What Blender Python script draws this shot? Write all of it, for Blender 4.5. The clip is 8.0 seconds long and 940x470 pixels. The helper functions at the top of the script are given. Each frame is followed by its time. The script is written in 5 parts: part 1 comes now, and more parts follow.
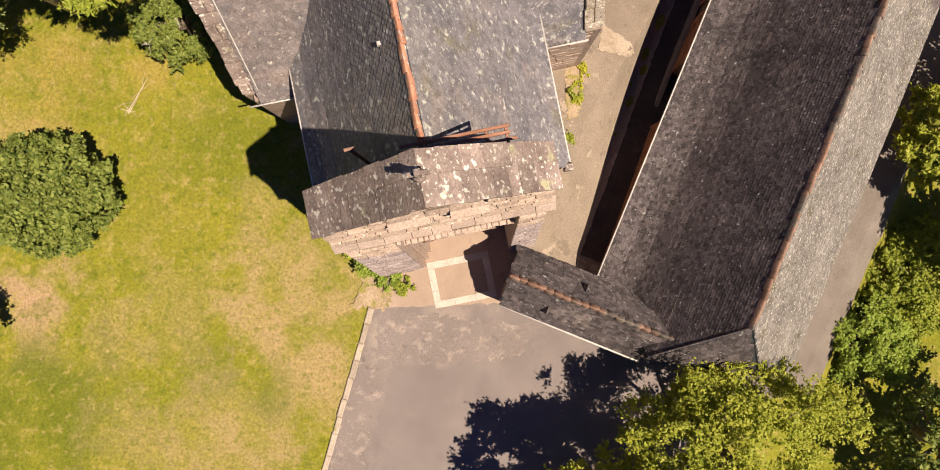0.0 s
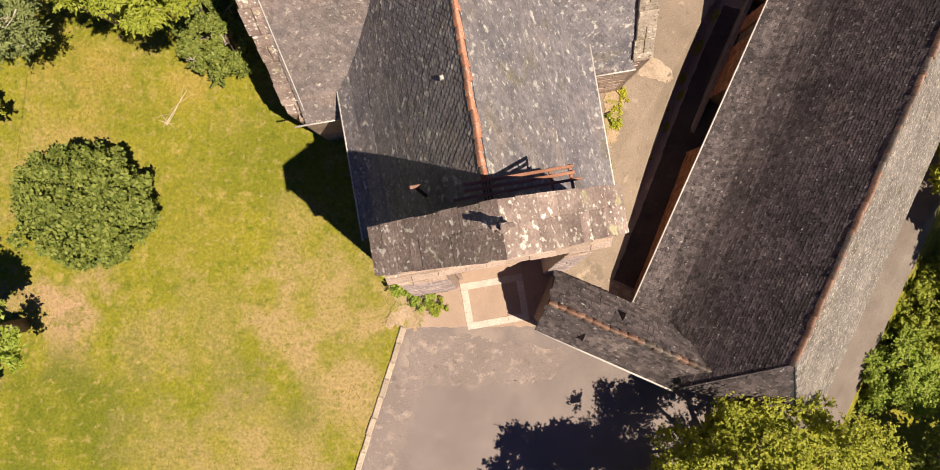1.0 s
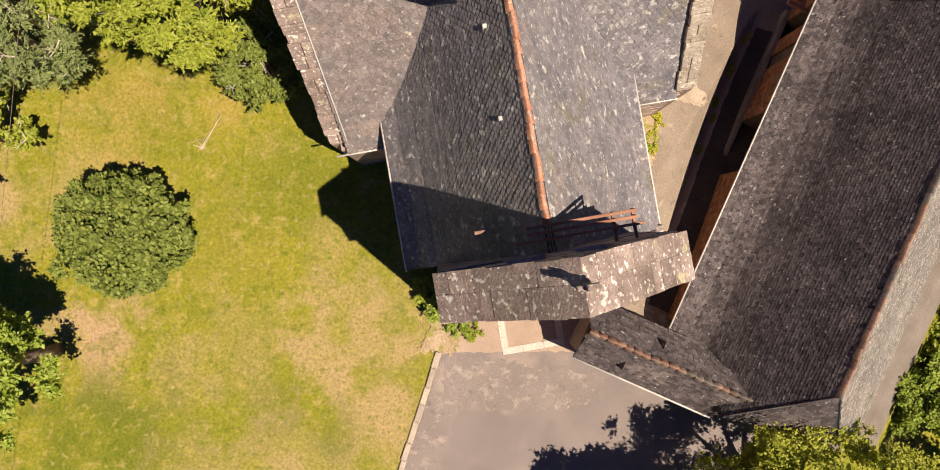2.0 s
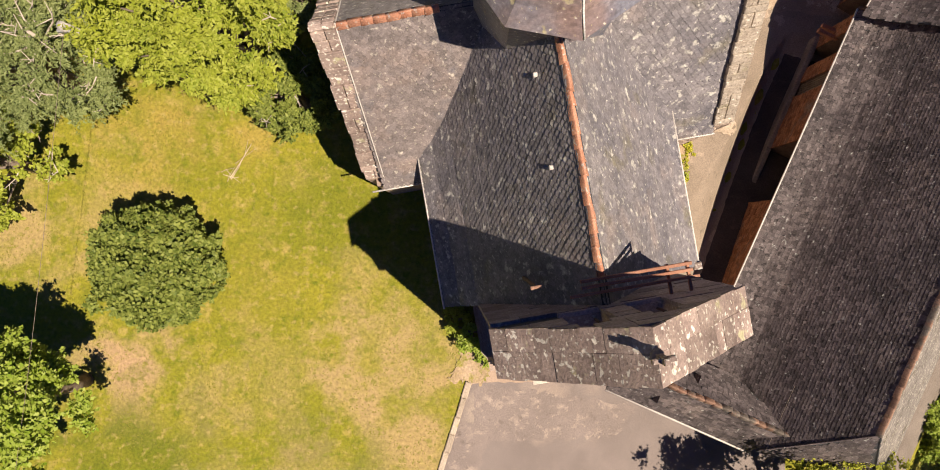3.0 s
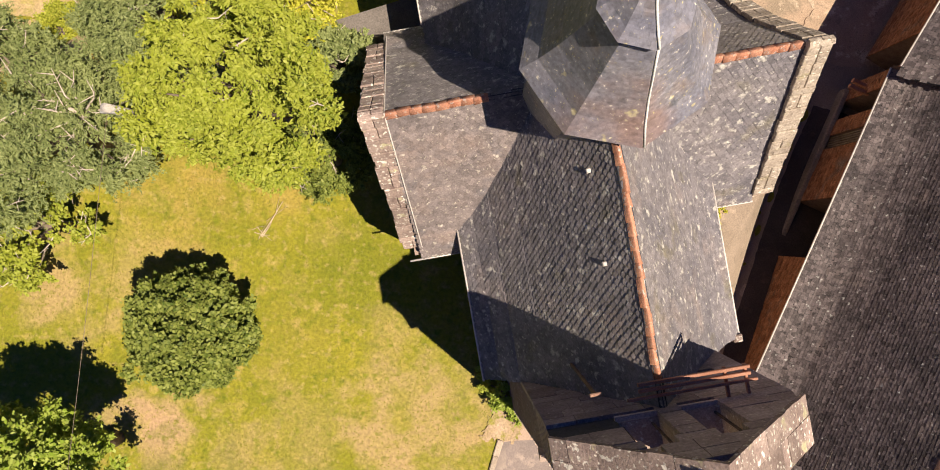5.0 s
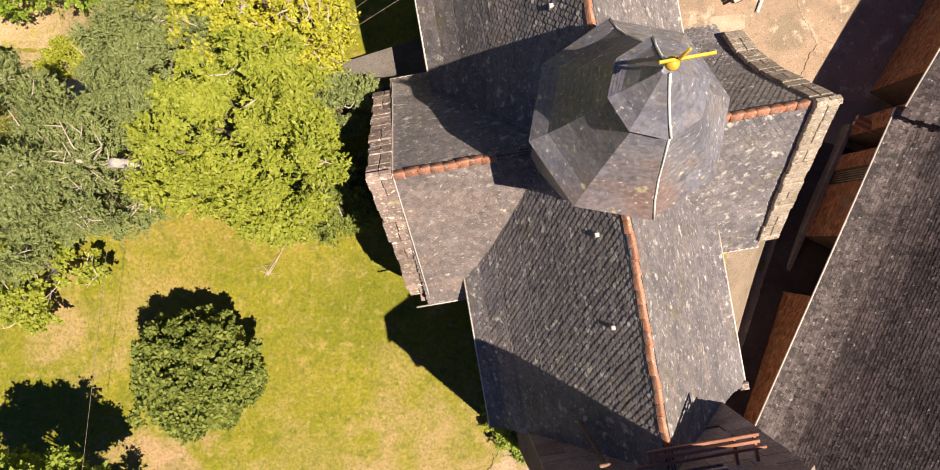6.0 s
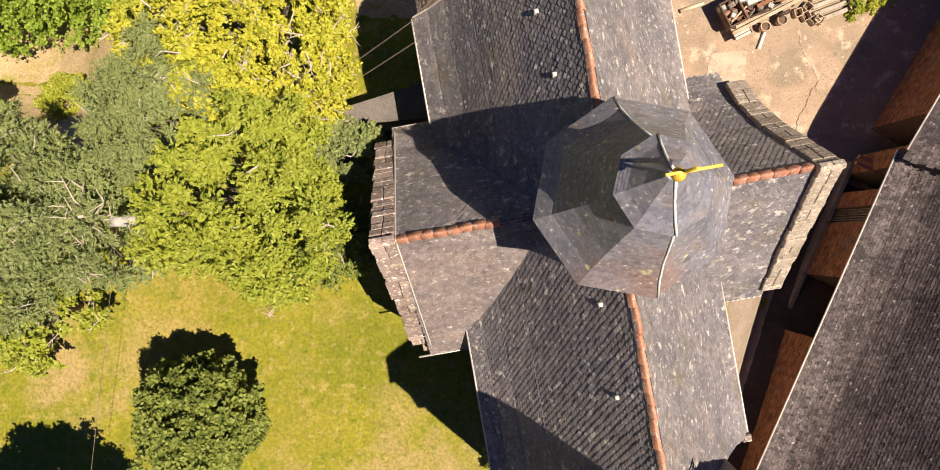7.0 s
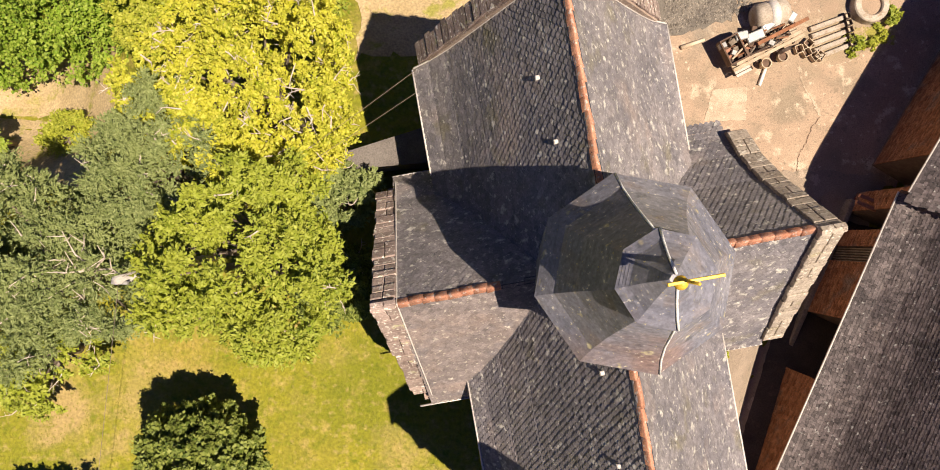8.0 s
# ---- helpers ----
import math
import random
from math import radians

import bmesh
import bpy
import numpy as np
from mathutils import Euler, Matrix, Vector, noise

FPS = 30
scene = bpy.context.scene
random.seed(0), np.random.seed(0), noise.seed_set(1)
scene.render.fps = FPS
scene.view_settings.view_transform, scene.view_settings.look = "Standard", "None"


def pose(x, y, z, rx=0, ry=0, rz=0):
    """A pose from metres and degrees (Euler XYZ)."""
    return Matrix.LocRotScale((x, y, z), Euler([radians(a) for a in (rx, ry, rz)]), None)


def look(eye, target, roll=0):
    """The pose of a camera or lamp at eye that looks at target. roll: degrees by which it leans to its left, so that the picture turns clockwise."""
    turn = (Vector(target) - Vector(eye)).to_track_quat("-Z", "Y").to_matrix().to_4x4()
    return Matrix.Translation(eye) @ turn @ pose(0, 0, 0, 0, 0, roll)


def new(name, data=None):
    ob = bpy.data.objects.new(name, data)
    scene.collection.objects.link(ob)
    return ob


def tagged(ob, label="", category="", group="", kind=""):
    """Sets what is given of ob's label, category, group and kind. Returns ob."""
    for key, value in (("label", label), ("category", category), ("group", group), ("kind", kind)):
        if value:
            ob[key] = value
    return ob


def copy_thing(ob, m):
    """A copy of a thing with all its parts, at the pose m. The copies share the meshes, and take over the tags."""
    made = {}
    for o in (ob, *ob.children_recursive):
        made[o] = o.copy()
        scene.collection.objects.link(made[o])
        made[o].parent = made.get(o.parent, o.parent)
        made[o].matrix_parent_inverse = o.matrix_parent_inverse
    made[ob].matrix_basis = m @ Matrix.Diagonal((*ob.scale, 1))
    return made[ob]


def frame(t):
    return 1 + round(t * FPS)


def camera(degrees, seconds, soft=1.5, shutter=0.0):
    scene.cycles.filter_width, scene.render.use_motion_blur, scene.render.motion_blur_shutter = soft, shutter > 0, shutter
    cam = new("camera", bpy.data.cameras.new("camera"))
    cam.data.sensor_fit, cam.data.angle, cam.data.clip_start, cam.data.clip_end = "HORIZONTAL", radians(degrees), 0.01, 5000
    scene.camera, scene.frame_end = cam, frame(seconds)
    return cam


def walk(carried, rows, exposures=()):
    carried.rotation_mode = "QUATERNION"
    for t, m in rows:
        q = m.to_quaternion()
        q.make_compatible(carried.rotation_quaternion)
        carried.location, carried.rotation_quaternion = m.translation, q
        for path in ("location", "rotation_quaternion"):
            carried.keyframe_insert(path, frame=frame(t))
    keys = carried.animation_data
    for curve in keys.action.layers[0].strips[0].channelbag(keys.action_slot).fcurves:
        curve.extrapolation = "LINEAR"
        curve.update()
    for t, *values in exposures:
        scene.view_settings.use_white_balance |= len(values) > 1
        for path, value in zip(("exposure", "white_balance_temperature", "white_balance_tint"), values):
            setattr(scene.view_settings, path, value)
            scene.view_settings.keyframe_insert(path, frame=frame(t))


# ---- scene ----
cam = camera(72.0, 8.0, soft=0.9)
ROWS = [
    (0.0, 0.048, -0.018, 28.593, 0.028, -0.001, 0.395), (0.5, -0.66, 0.432, 28.567, -0.004, 0.048, 2.126),
    (1.0, -1.473, 0.907, 28.542, 0.017, 0.072, 2.127), (1.5, -2.255, 1.363, 28.513, 0.047, 0.112, 2.134),
    (3.0, -4.385, 3.15, 28.423, 0.112, 0.171, 2.141), (3.5, -4.886, 3.701, 28.379, 0.138, 0.199, 2.125),
    (4.0, -5.306, 4.307, 28.359, 0.164, 0.237, 2.084), (5.5, -6.004, 6.344, 28.402, 0.225, 0.199, 2.079),
    (6.0, -6.127, 7.218, 28.423, 0.271, 0.221, 2.022), (6.5, -6.216, 8.098, 28.419, 0.25, 0.185, 2.01),
    (7.0, -6.302, 9.045, 28.406, 0.219, 0.149, 1.973), (7.5, -6.352, 9.904, 28.4, 0.227, 0.15, 1.979),
    (8.0, -6.392, 10.807, 28.404, 0.256, 0.165, 1.923),
]
walk(cam, [(t, pose(x, y, z, rx, ry, rz)) for t, x, y, z, rx, ry, rz in ROWS], exposures=[(0.0, 0.48), (1.5, 0.5), (4.0, 0.60), (6.0, 0.70), (8.0, 0.73)])

# ---- daylight ----
SUN = Vector((0.45, -0.2, 1.0)).normalized()
world = bpy.data.worlds.new("sky")
scene.world = world
world.use_nodes = True
wn = world.node_tree
sky = wn.nodes.new("ShaderNodeTexSky")
sky.sky_type, sky.sun_disc = "NISHITA", False
sky.dust_density, sky.ozone_density = 0.3, 4.0
sky.sun_elevation = math.asin(SUN.z)
sky.sun_rotation = math.atan2(SUN.x, SUN.y)
tint = wn.nodes.new("ShaderNodeMix")
tint.data_type, tint.blend_type = "RGBA", "MULTIPLY"
tint.inputs["Factor"].default_value = 1.0
tint.inputs["B"].default_value = (0.46, 0.78, 1.75, 1)
wn.links.new(sky.outputs[0], tint.inputs["A"])
wn.links.new(tint.outputs["Result"], wn.nodes["Background"].inputs[0])
wn.nodes["Background"].inputs[1].default_value = 0.0165
sun = new("sun", bpy.data.lights.new("sun", "SUN"))
sun.data.energy, sun.data.angle, sun.data.color = 5.0, radians(0.5), (1.0, 0.862, 0.695)
sun.matrix_world = look((0, 0, 60), Vector((0, 0, 60)) - SUN)


# ---- materials ----
def surf(name, c1, c2, scale=2.0, fine=25.0, rough=0.85, bump=0.4, depth=0.02, vary=0.0, spots=None, patches=None,
         metal=0.0, stretch=(1, 1, 1), spec=0.3, zones=(), contrast=0.28):
    """Two colours mixed by a broad noise, grained by a fine one; spots and patches: (colour, scale, threshold, softness)."""
    m = bpy.data.materials.new(name)
    m.use_nodes = True
    nt = m.node_tree
    N, L = nt.nodes, nt.links
    b = N["Principled BSDF"]
    geo = N.new("ShaderNodeNewGeometry")
    mapping = N.new("ShaderNodeMapping")
    mapping.inputs["Scale"].default_value = stretch
    L.new(geo.outputs["Position"], mapping.inputs["Vector"])

    def noise_at(s, detail=5.0, roughness=0.6):
        n = N.new("ShaderNodeTexNoise")
        n.inputs["Scale"].default_value, n.inputs["Detail"].default_value, n.inputs["Roughness"].default_value = s, detail, roughness
        L.new(mapping.outputs[0], n.inputs["Vector"])
        return n.outputs["Fac"]

    def ramp(fac, lo, hi):
        r = N.new("ShaderNodeMapRange")
        r.inputs["From Min"].default_value, r.inputs["From Max"].default_value = lo, hi
        L.new(fac, r.inputs["Value"])
        return r.outputs[0]

    def mix(fac, a, bb, kind="MIX"):
        x = N.new("ShaderNodeMix")
        x.data_type, x.blend_type = "RGBA", kind
        for sock, v in ((x.inputs["Factor"], fac), (x.inputs["A"], a), (x.inputs["B"], bb)):
            if isinstance(v, (int, float)):
                sock.default_value = v
            elif isinstance(v, tuple):
                sock.default_value = (*v, 1)
            else:
                L.new(v, sock)
        return x.outputs["Result"]

    broad, grain = noise_at(scale), noise_at(fine)
    col = mix(ramp(broad, 0.35, 0.65), c1, c2)
    for colour, s, th, soft in (patches or ()):
        col = mix(ramp(noise_at(s, 4.0), th, th + soft), col, colour)
    wobble = noise_at(0.55, 4.0) if zones else None
    for zx, zy, zr, colour, amount in zones:
        far = N.new("ShaderNodeVectorMath")
        far.operation = "DISTANCE"
        flat = N.new("ShaderNodeVectorMath")
        flat.operation = "MULTIPLY"
        flat.inputs[1].default_value = (1, 1, 0)
        L.new(geo.outputs["Position"], flat.inputs[0])
        L.new(flat.outputs[0], far.inputs[0])
        far.inputs[1].default_value = (zx, zy, 0)
        sub = N.new("ShaderNodeMath")
        sub.operation = "MULTIPLY_ADD"
        sub.inputs[1].default_value = 5.0 * zr
        L.new(wobble, sub.inputs[0])
        L.new(far.outputs["Value"], sub.inputs[2])
        mr = N.new("ShaderNodeMapRange")
        mr.inputs["From Min"].default_value, mr.inputs["From Max"].default_value = 3.75 * zr, 2.6 * zr
        mr.inputs["To Max"].default_value = amount
        L.new(sub.outputs[0], mr.inputs["Value"])
        col = mix(mr.outputs[0], col, colour)
    for colour, s, th, soft in (spots or ()):
        col = mix(ramp(noise_at(s, 2.0, 0.5), th, th + soft), col, colour)
    g = N.new("ShaderNodeMapRange")
    g.inputs["From Min"].default_value, g.inputs["From Max"].default_value = 0.3, 0.7
    g.inputs["To Min"].default_value, g.inputs["To Max"].default_value = 1 - contrast, 1 + contrast
    L.new(grain, g.inputs["Value"])
    val = g.outputs[0]
    if vary:
        info = N.new("ShaderNodeObjectInfo")
        add = N.new("ShaderNodeMath")
        add.operation = "ADD"
        L.new(info.outputs["Random"], add.inputs[0])
        L.new(geo.outputs["Random Per Island"], add.inputs[1])
        fr = N.new("ShaderNodeMath")
        fr.operation = "FRACT"
        L.new(add.outputs[0], fr.inputs[0])
        mr = N.new("ShaderNodeMapRange")
        mr.inputs["To Min"].default_value, mr.inputs["To Max"].default_value = 1 - vary, 1 + vary
        L.new(fr.outputs[0], mr.inputs["Value"])
        mul = N.new("ShaderNodeMath")
        mul.operation = "MULTIPLY"
        L.new(val, mul.inputs[0])
        L.new(mr.outputs[0], mul.inputs[1])
        val = mul.outputs[0]
    hsv = N.new("ShaderNodeHueSaturation")
    L.new(val, hsv.inputs["Value"])
    L.new(col, hsv.inputs["Color"])
    L.new(hsv.outputs[0], b.inputs["Base Color"])
    b.inputs["Roughness"].default_value, b.inputs["Metallic"].default_value = rough, metal
    b.inputs["Specular IOR Level"].default_value = spec
    bp = N.new("ShaderNodeBump")
    bp.inputs["Strength"].default_value, bp.inputs["Distance"].default_value = bump, depth
    L.new(grain, bp.inputs["Height"])
    L.new(bp.outputs[0], b.inputs["Normal"])
    return m


def leafy(name, c1, c2, c3, scale=0.8):
    """Leaf material: colour by clump and by leaf, a little light through the blade."""
    m = bpy.data.materials.new(name)
    m.use_nodes = True
    nt = m.node_tree
    N, L = nt.nodes, nt.links
    b = N["Principled BSDF"]
    geo = N.new("ShaderNodeNewGeometry")
    n = N.new("ShaderNodeTexNoise")
    n.inputs["Scale"].default_value = scale
    L.new(geo.outputs["Position"], n.inputs["Vector"])
    cr = N.new("ShaderNodeValToRGB")
    cr.color_ramp.elements[0].position, cr.color_ramp.elements[0].color = 0.3, (*c1, 1)
    cr.color_ramp.elements[1].position, cr.color_ramp.elements[1].color = 0.7, (*c2, 1)
    L.new(n.outputs["Fac"], cr.inputs[0])
    x = N.new("ShaderNodeMix")
    x.data_type = "RGBA"
    x.inputs["B"].default_value = (*c3, 1)
    L.new(geo.outputs["Random Per Island"], x.inputs["Factor"])
    L.new(cr.outputs[0], x.inputs["A"])
    L.new(x.outputs["Result"], b.inputs["Base Color"])
    b.inputs["Roughness"].default_value = 0.55
    b.inputs["Specular IOR Level"].default_value = 0.25
    tr = N.new("ShaderNodeBsdfTranslucent")
    L.new(x.outputs["Result"], tr.inputs["Color"])
    ms = N.new("ShaderNodeMixShader")
    ms.inputs[0].default_value = 0.3
    L.new(b.outputs[0], ms.inputs[1])
    L.new(tr.outputs[0], ms.inputs[2])
    L.new(ms.outputs[0], N["Material Output"].inputs["Surface"])
    return m


LICHEN = (0.36, 0.355, 0.33)
M = {}
M["slate"] = surf("slate", (0.158, 0.146, 0.158), (0.238, 0.214, 0.216), 0.7, 14, 0.55, 0.22, 0.02, 0.2, spots=[((0.50, 0.47, 0.42), 3.4, 0.61, 0.11), ((0.46, 0.43, 0.385), 8.0, 0.63, 0.08)], patches=[((0.185, 0.165, 0.11), 0.6, 0.6, 0.14), ((0.265, 0.22, 0.205), 0.45, 0.55, 0.16)])
M["slate_spire"] = surf("slate_spire", (0.157, 0.158, 0.20), (0.252, 0.24, 0.265), 0.7, 9, 0.5, 0.2, 0.01, 0.12, spots=[((0.46, 0.40, 0.24), 3.0, 0.67, 0.08), ((0.5, 0.46, 0.38), 9.0, 0.67, 0.06), ((0.44, 0.38, 0.2), 14.0, 0.68, 0.05)], patches=[((0.225, 0.185, 0.175), 1.1, 0.56, 0.16), ((0.11, 0.115, 0.135), 1.7, 0.6, 0.14)],
                        zones=[(-1.9, 7.95, 0.75, (0.25, 0.165, 0.14), 0.7), (-2.9, 8.2, 0.7, (0.25, 0.17, 0.145), 0.6), (-3.8, 8.25, 0.6, (0.245, 0.175, 0.15), 0.55)], spec=0.5)
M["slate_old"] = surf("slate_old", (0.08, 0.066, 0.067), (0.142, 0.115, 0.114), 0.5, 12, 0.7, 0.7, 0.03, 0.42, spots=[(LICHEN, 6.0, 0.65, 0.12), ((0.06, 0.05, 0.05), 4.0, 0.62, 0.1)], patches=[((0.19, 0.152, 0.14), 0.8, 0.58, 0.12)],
                      # Pale eave band: lichened slates, with the flare's brighter light painted in.
                      zones=[(5.56 + 0.928 * 0.8 + 0.373 * w, -1.69 - 0.373 * 0.8 + 0.928 * w, 0.95, (0.19, 0.158, 0.152), 0.42) for w in (-0.4, 1.2, 2.8, 4.4, 6.0, 7.6, 9.2, 10.8, 12.4, 14.0, 15.6)])
# East slope: real lichen, with the sunny side's brightness put into a paler base.
M["slate_lichen_lit"] = surf("slate_lichen_lit", (0.18, 0.158, 0.142), (0.25, 0.222, 0.20), 0.6, 12, 0.9, 0.6, 0.03, 0.22, spots=[((0.45, 0.41, 0.35), 5.0, 0.59, 0.16), ((0.42, 0.38, 0.32), 12.0, 0.6, 0.1)], patches=[((0.15, 0.13, 0.10), 0.8, 0.58, 0.12)], spec=0.15)
M["underlay"] = surf("underlay", (0.05, 0.05, 0.055), (0.07, 0.07, 0.075), 1.0, 12, 0.8)
M["terracotta"] = surf("terracotta", (0.44, 0.19, 0.115), (0.54, 0.28, 0.185), 2.0, 20, 0.85, 0.4, 0.02, 0.18, spots=[((0.52, 0.42, 0.36), 9, 0.58, 0.1)])
M["terracotta_old"] = surf("terracotta_old", (0.27, 0.15, 0.105), (0.36, 0.22, 0.155), 1.0, 20, 0.9, 0.5, 0.02, 0.25, patches=[((0.21, 0.175, 0.145), 1.2, 0.48, 0.1), ((0.46, 0.40, 0.33), 3.0, 0.63, 0.08)])
M["stone"] = surf("stone", (0.32, 0.235, 0.185), (0.43, 0.33, 0.26), 1.2, 18, 0.9, 0.6, 0.03, 0.25, spots=[((0.56, 0.50, 0.42), 8, 0.62, 0.08)])
M["coping"] = surf("coping", (0.225, 0.165, 0.145), (0.37, 0.285, 0.245), 1.4, 14, 0.9, 0.7, 0.03, 0.26, spots=[((0.66, 0.60, 0.52), 5, 0.62, 0.06), ((0.42, 0.38, 0.24), 3.0, 0.64, 0.1), ((0.64, 0.58, 0.50), 10, 0.61, 0.06)])
M["coping_moss"] = surf("coping_moss", (0.32, 0.26, 0.205), (0.45, 0.38, 0.305), 1.6, 12, 0.95, 0.8, 0.04, 0.14, spots=[((0.60, 0.54, 0.45), 6, 0.6, 0.1), ((0.19, 0.15, 0.115), 9, 0.6, 0.1)], patches=[((0.33, 0.285, 0.17), 1.2, 0.58, 0.14)])
M["slate_brown"] = surf("slate_brown", (0.165, 0.14, 0.138), (0.232, 0.194, 0.186), 0.7, 14, 0.6, 0.45, 0.02, 0.2, spots=[((0.44, 0.39, 0.34), 5.0, 0.63, 0.1), ((0.42, 0.37, 0.31), 10.0, 0.64, 0.08)], patches=[((0.255, 0.20, 0.18), 0.6, 0.52, 0.16), ((0.17, 0.155, 0.165), 0.9, 0.58, 0.14)])
# Grey-purple: skylit shade tint for the wall's back; lower front is darker stone.
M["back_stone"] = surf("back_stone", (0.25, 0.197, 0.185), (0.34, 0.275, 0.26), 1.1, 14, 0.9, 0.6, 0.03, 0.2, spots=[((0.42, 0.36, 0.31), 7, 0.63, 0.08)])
M["sill_stone"] = surf("sill_stone", (0.46, 0.34, 0.275), (0.56, 0.43, 0.35), 1.2, 18, 0.9, 0.4, 0.02, 0.1)
M["render"] = surf("render", (0.22, 0.175, 0.14), (0.28, 0.23, 0.19), 1.0, 12, 0.95)
M["rust"] = surf("rust", (0.24, 0.10, 0.05), (0.36, 0.165, 0.085), 2.5, 14, 0.9, 0.7, 0.03, 0.3, patches=[((0.20, 0.14, 0.11), 0.7, 0.56, 0.14)])
M["mortar_dark"] = surf("mortar_dark", (0.15, 0.10, 0.075), (0.21, 0.145, 0.11), 3, 25, 0.95)
M["zinc"] = surf("zinc", (0.30, 0.29, 0.28), (0.4, 0.39, 0.37), 2, 20, 0.5, 0.2, 0.01, metal=0.3)
M["zinc_pale"] = surf("zinc_pale", (0.55, 0.5, 0.46), (0.65, 0.6, 0.55), 2, 20, 0.6, 0.2, 0.01)
M["white_metal"] = surf("white_metal", (0.72, 0.70, 0.66), (0.8, 0.78, 0.74), 2, 20, 0.6, 0.2, 0.01)
M["concrete_pole"] = surf("concrete_pole", (0.40, 0.36, 0.32), (0.5, 0.46, 0.41), 2, 20, 0.9)
M["wood"] = surf("wood", (0.29, 0.13, 0.078), (0.38, 0.19, 0.125), 2, 30, 0.8, 0.5, 0.01, 0.15)
M["old_wood"] = surf("old_wood", (0.42, 0.32, 0.22), (0.55, 0.44, 0.32), 2, 30, 0.85, 0.5, 0.01, 0.2)
M["dark_wood"] = surf("dark_wood", (0.10, 0.06, 0.04), (0.16, 0.10, 0.07), 2, 30, 0.8)
M["iron"] = surf("iron", (0.06, 0.045, 0.04), (0.12, 0.08, 0.06), 4, 30, 0.7, metal=0.4)
M["gold"] = surf("gold", (0.75, 0.46, 0.05), (0.85, 0.55, 0.08), 6, 30, 0.45, 0.1, 0.01, metal=0.2)
TAN, PINK, ORANGE, GREEN = (0.39, 0.275, 0.125), (0.44, 0.285, 0.165), (0.41, 0.275, 0.075), (0.13, 0.148, 0.010)
M["lawn"] = surf("lawn", (0.198, 0.198, 0.015), (0.268, 0.24, 0.022), 0.22, 7, 0.95, 1.0, 0.06,
                 patches=[((0.33, 0.25, 0.08), 0.26, 0.55, 0.22), ((0.155, 0.168, 0.012), 0.45, 0.54, 0.22), ((0.36, 0.275, 0.075), 1.1, 0.55, 0.18), ((0.145, 0.16, 0.011), 1.9, 0.54, 0.16)],
                 zones=[(-7.6, -2.0, 2.5, TAN, 0.85), (-6.6, -5.6, 3.1, TAN, 0.9), (-9.6, -3.6, 1.6, TAN, 0.7), (-10.5, -8.5, 2.6, TAN, 0.7), (-19.2, -3.4, 2.1, PINK, 0.95), (-18.6, 6.6, 1.9, ORANGE, 0.65),
                        (-14.6, 7.4, 1.3, ORANGE, 0.6), (-24.0, 2.8, 2.2, TAN, 0.8), (-15.8, -4.7, 2.0, TAN, 0.5), (-18.3, -8.2, 3.8, GREEN, 0.9), (-9.0, -7.0, 1.2, GREEN, 0.7), (-11.4, -6.0, 1.6, GREEN, 0.5), (-10.4, 3.6, 2.4, GREEN, 0.45), (-17.4, 2.2, 1.5, ORANGE, 0.3), (-16.4, 6.0, 1.8, GREEN, 0.2), (-20.4, 3.6, 2.0, TAN, 0.35), (-12.6, -3.6, 2.4, TAN, 0.35), (-13.6, 0.8, 1.8, ORANGE, 0.15), (-9.0, 1.4, 1.2, TAN, 0.4), (-14.5, -8.8, 2.2, TAN, 0.45), (-21.5, 13.0, 2.5, ORANGE, 0.6)],
                 spots=[((0.165, 0.178, 0.012), 2.3, 0.56, 0.22), ((0.38, 0.29, 0.10), 2.8, 0.56, 0.26)], contrast=0.24)
M["soil"] = surf("soil", (0.36, 0.26, 0.15), (0.46, 0.335, 0.225), 1.2, 14, 0.95, 0.8, 0.03, patches=[((0.26, 0.23, 0.05), 1.6, 0.5, 0.12), ((0.2, 0.2, 0.03), 3.0, 0.56, 0.1)])
M["dry"] = surf("dry", (0.42, 0.31, 0.16), (0.52, 0.39, 0.22), 0.5, 9, 0.95, 0.8, 0.06, patches=[((0.32, 0.29, 0.07), 0.9, 0.56, 0.1)])
M["asphalt"] = surf("asphalt", (0.205, 0.167, 0.152), (0.25, 0.205, 0.187), 0.35, 30, 0.9, 0.4, 0.01, patches=[((0.285, 0.232, 0.208), 0.8, 0.56, 0.3), ((0.185, 0.15, 0.138), 0.6, 0.58, 0.2)], zones=[(-0.8, -4.2, 1.5, (0.37, 0.29, 0.24), 0.6), (-4.6, -7.5, 0.9, (0.36, 0.29, 0.25), 0.5), (-4.0, -4.6, 1.0, (0.40, 0.32, 0.26), 0.6), (1.0, -9.0, 2.0, (0.275, 0.22, 0.205), 0.5)], spots=[((0.36, 0.29, 0.25), 9.0, 0.73, 0.03), ((0.19, 0.15, 0.135), 1.6, 0.71, 0.1)])
M["apron"] = surf("apron", (0.36, 0.26, 0.195), (0.42, 0.305, 0.23), 0.8, 25, 0.9, 0.3, 0.01, patches=[((0.30, 0.22, 0.17), 1.5, 0.6, 0.1)])
M["pale_stone"] = surf("pale_stone", (0.54, 0.45, 0.38), (0.62, 0.53, 0.45), 2, 25, 0.85, 0.3, 0.01, 0.1)
M["kerb_stone"] = surf("kerb_stone", (0.38, 0.305, 0.235), (0.48, 0.39, 0.305), 2, 18, 0.9, 0.6, 0.02, 0.2, patches=[((0.27, 0.25, 0.08), 1.3, 0.6, 0.1)])
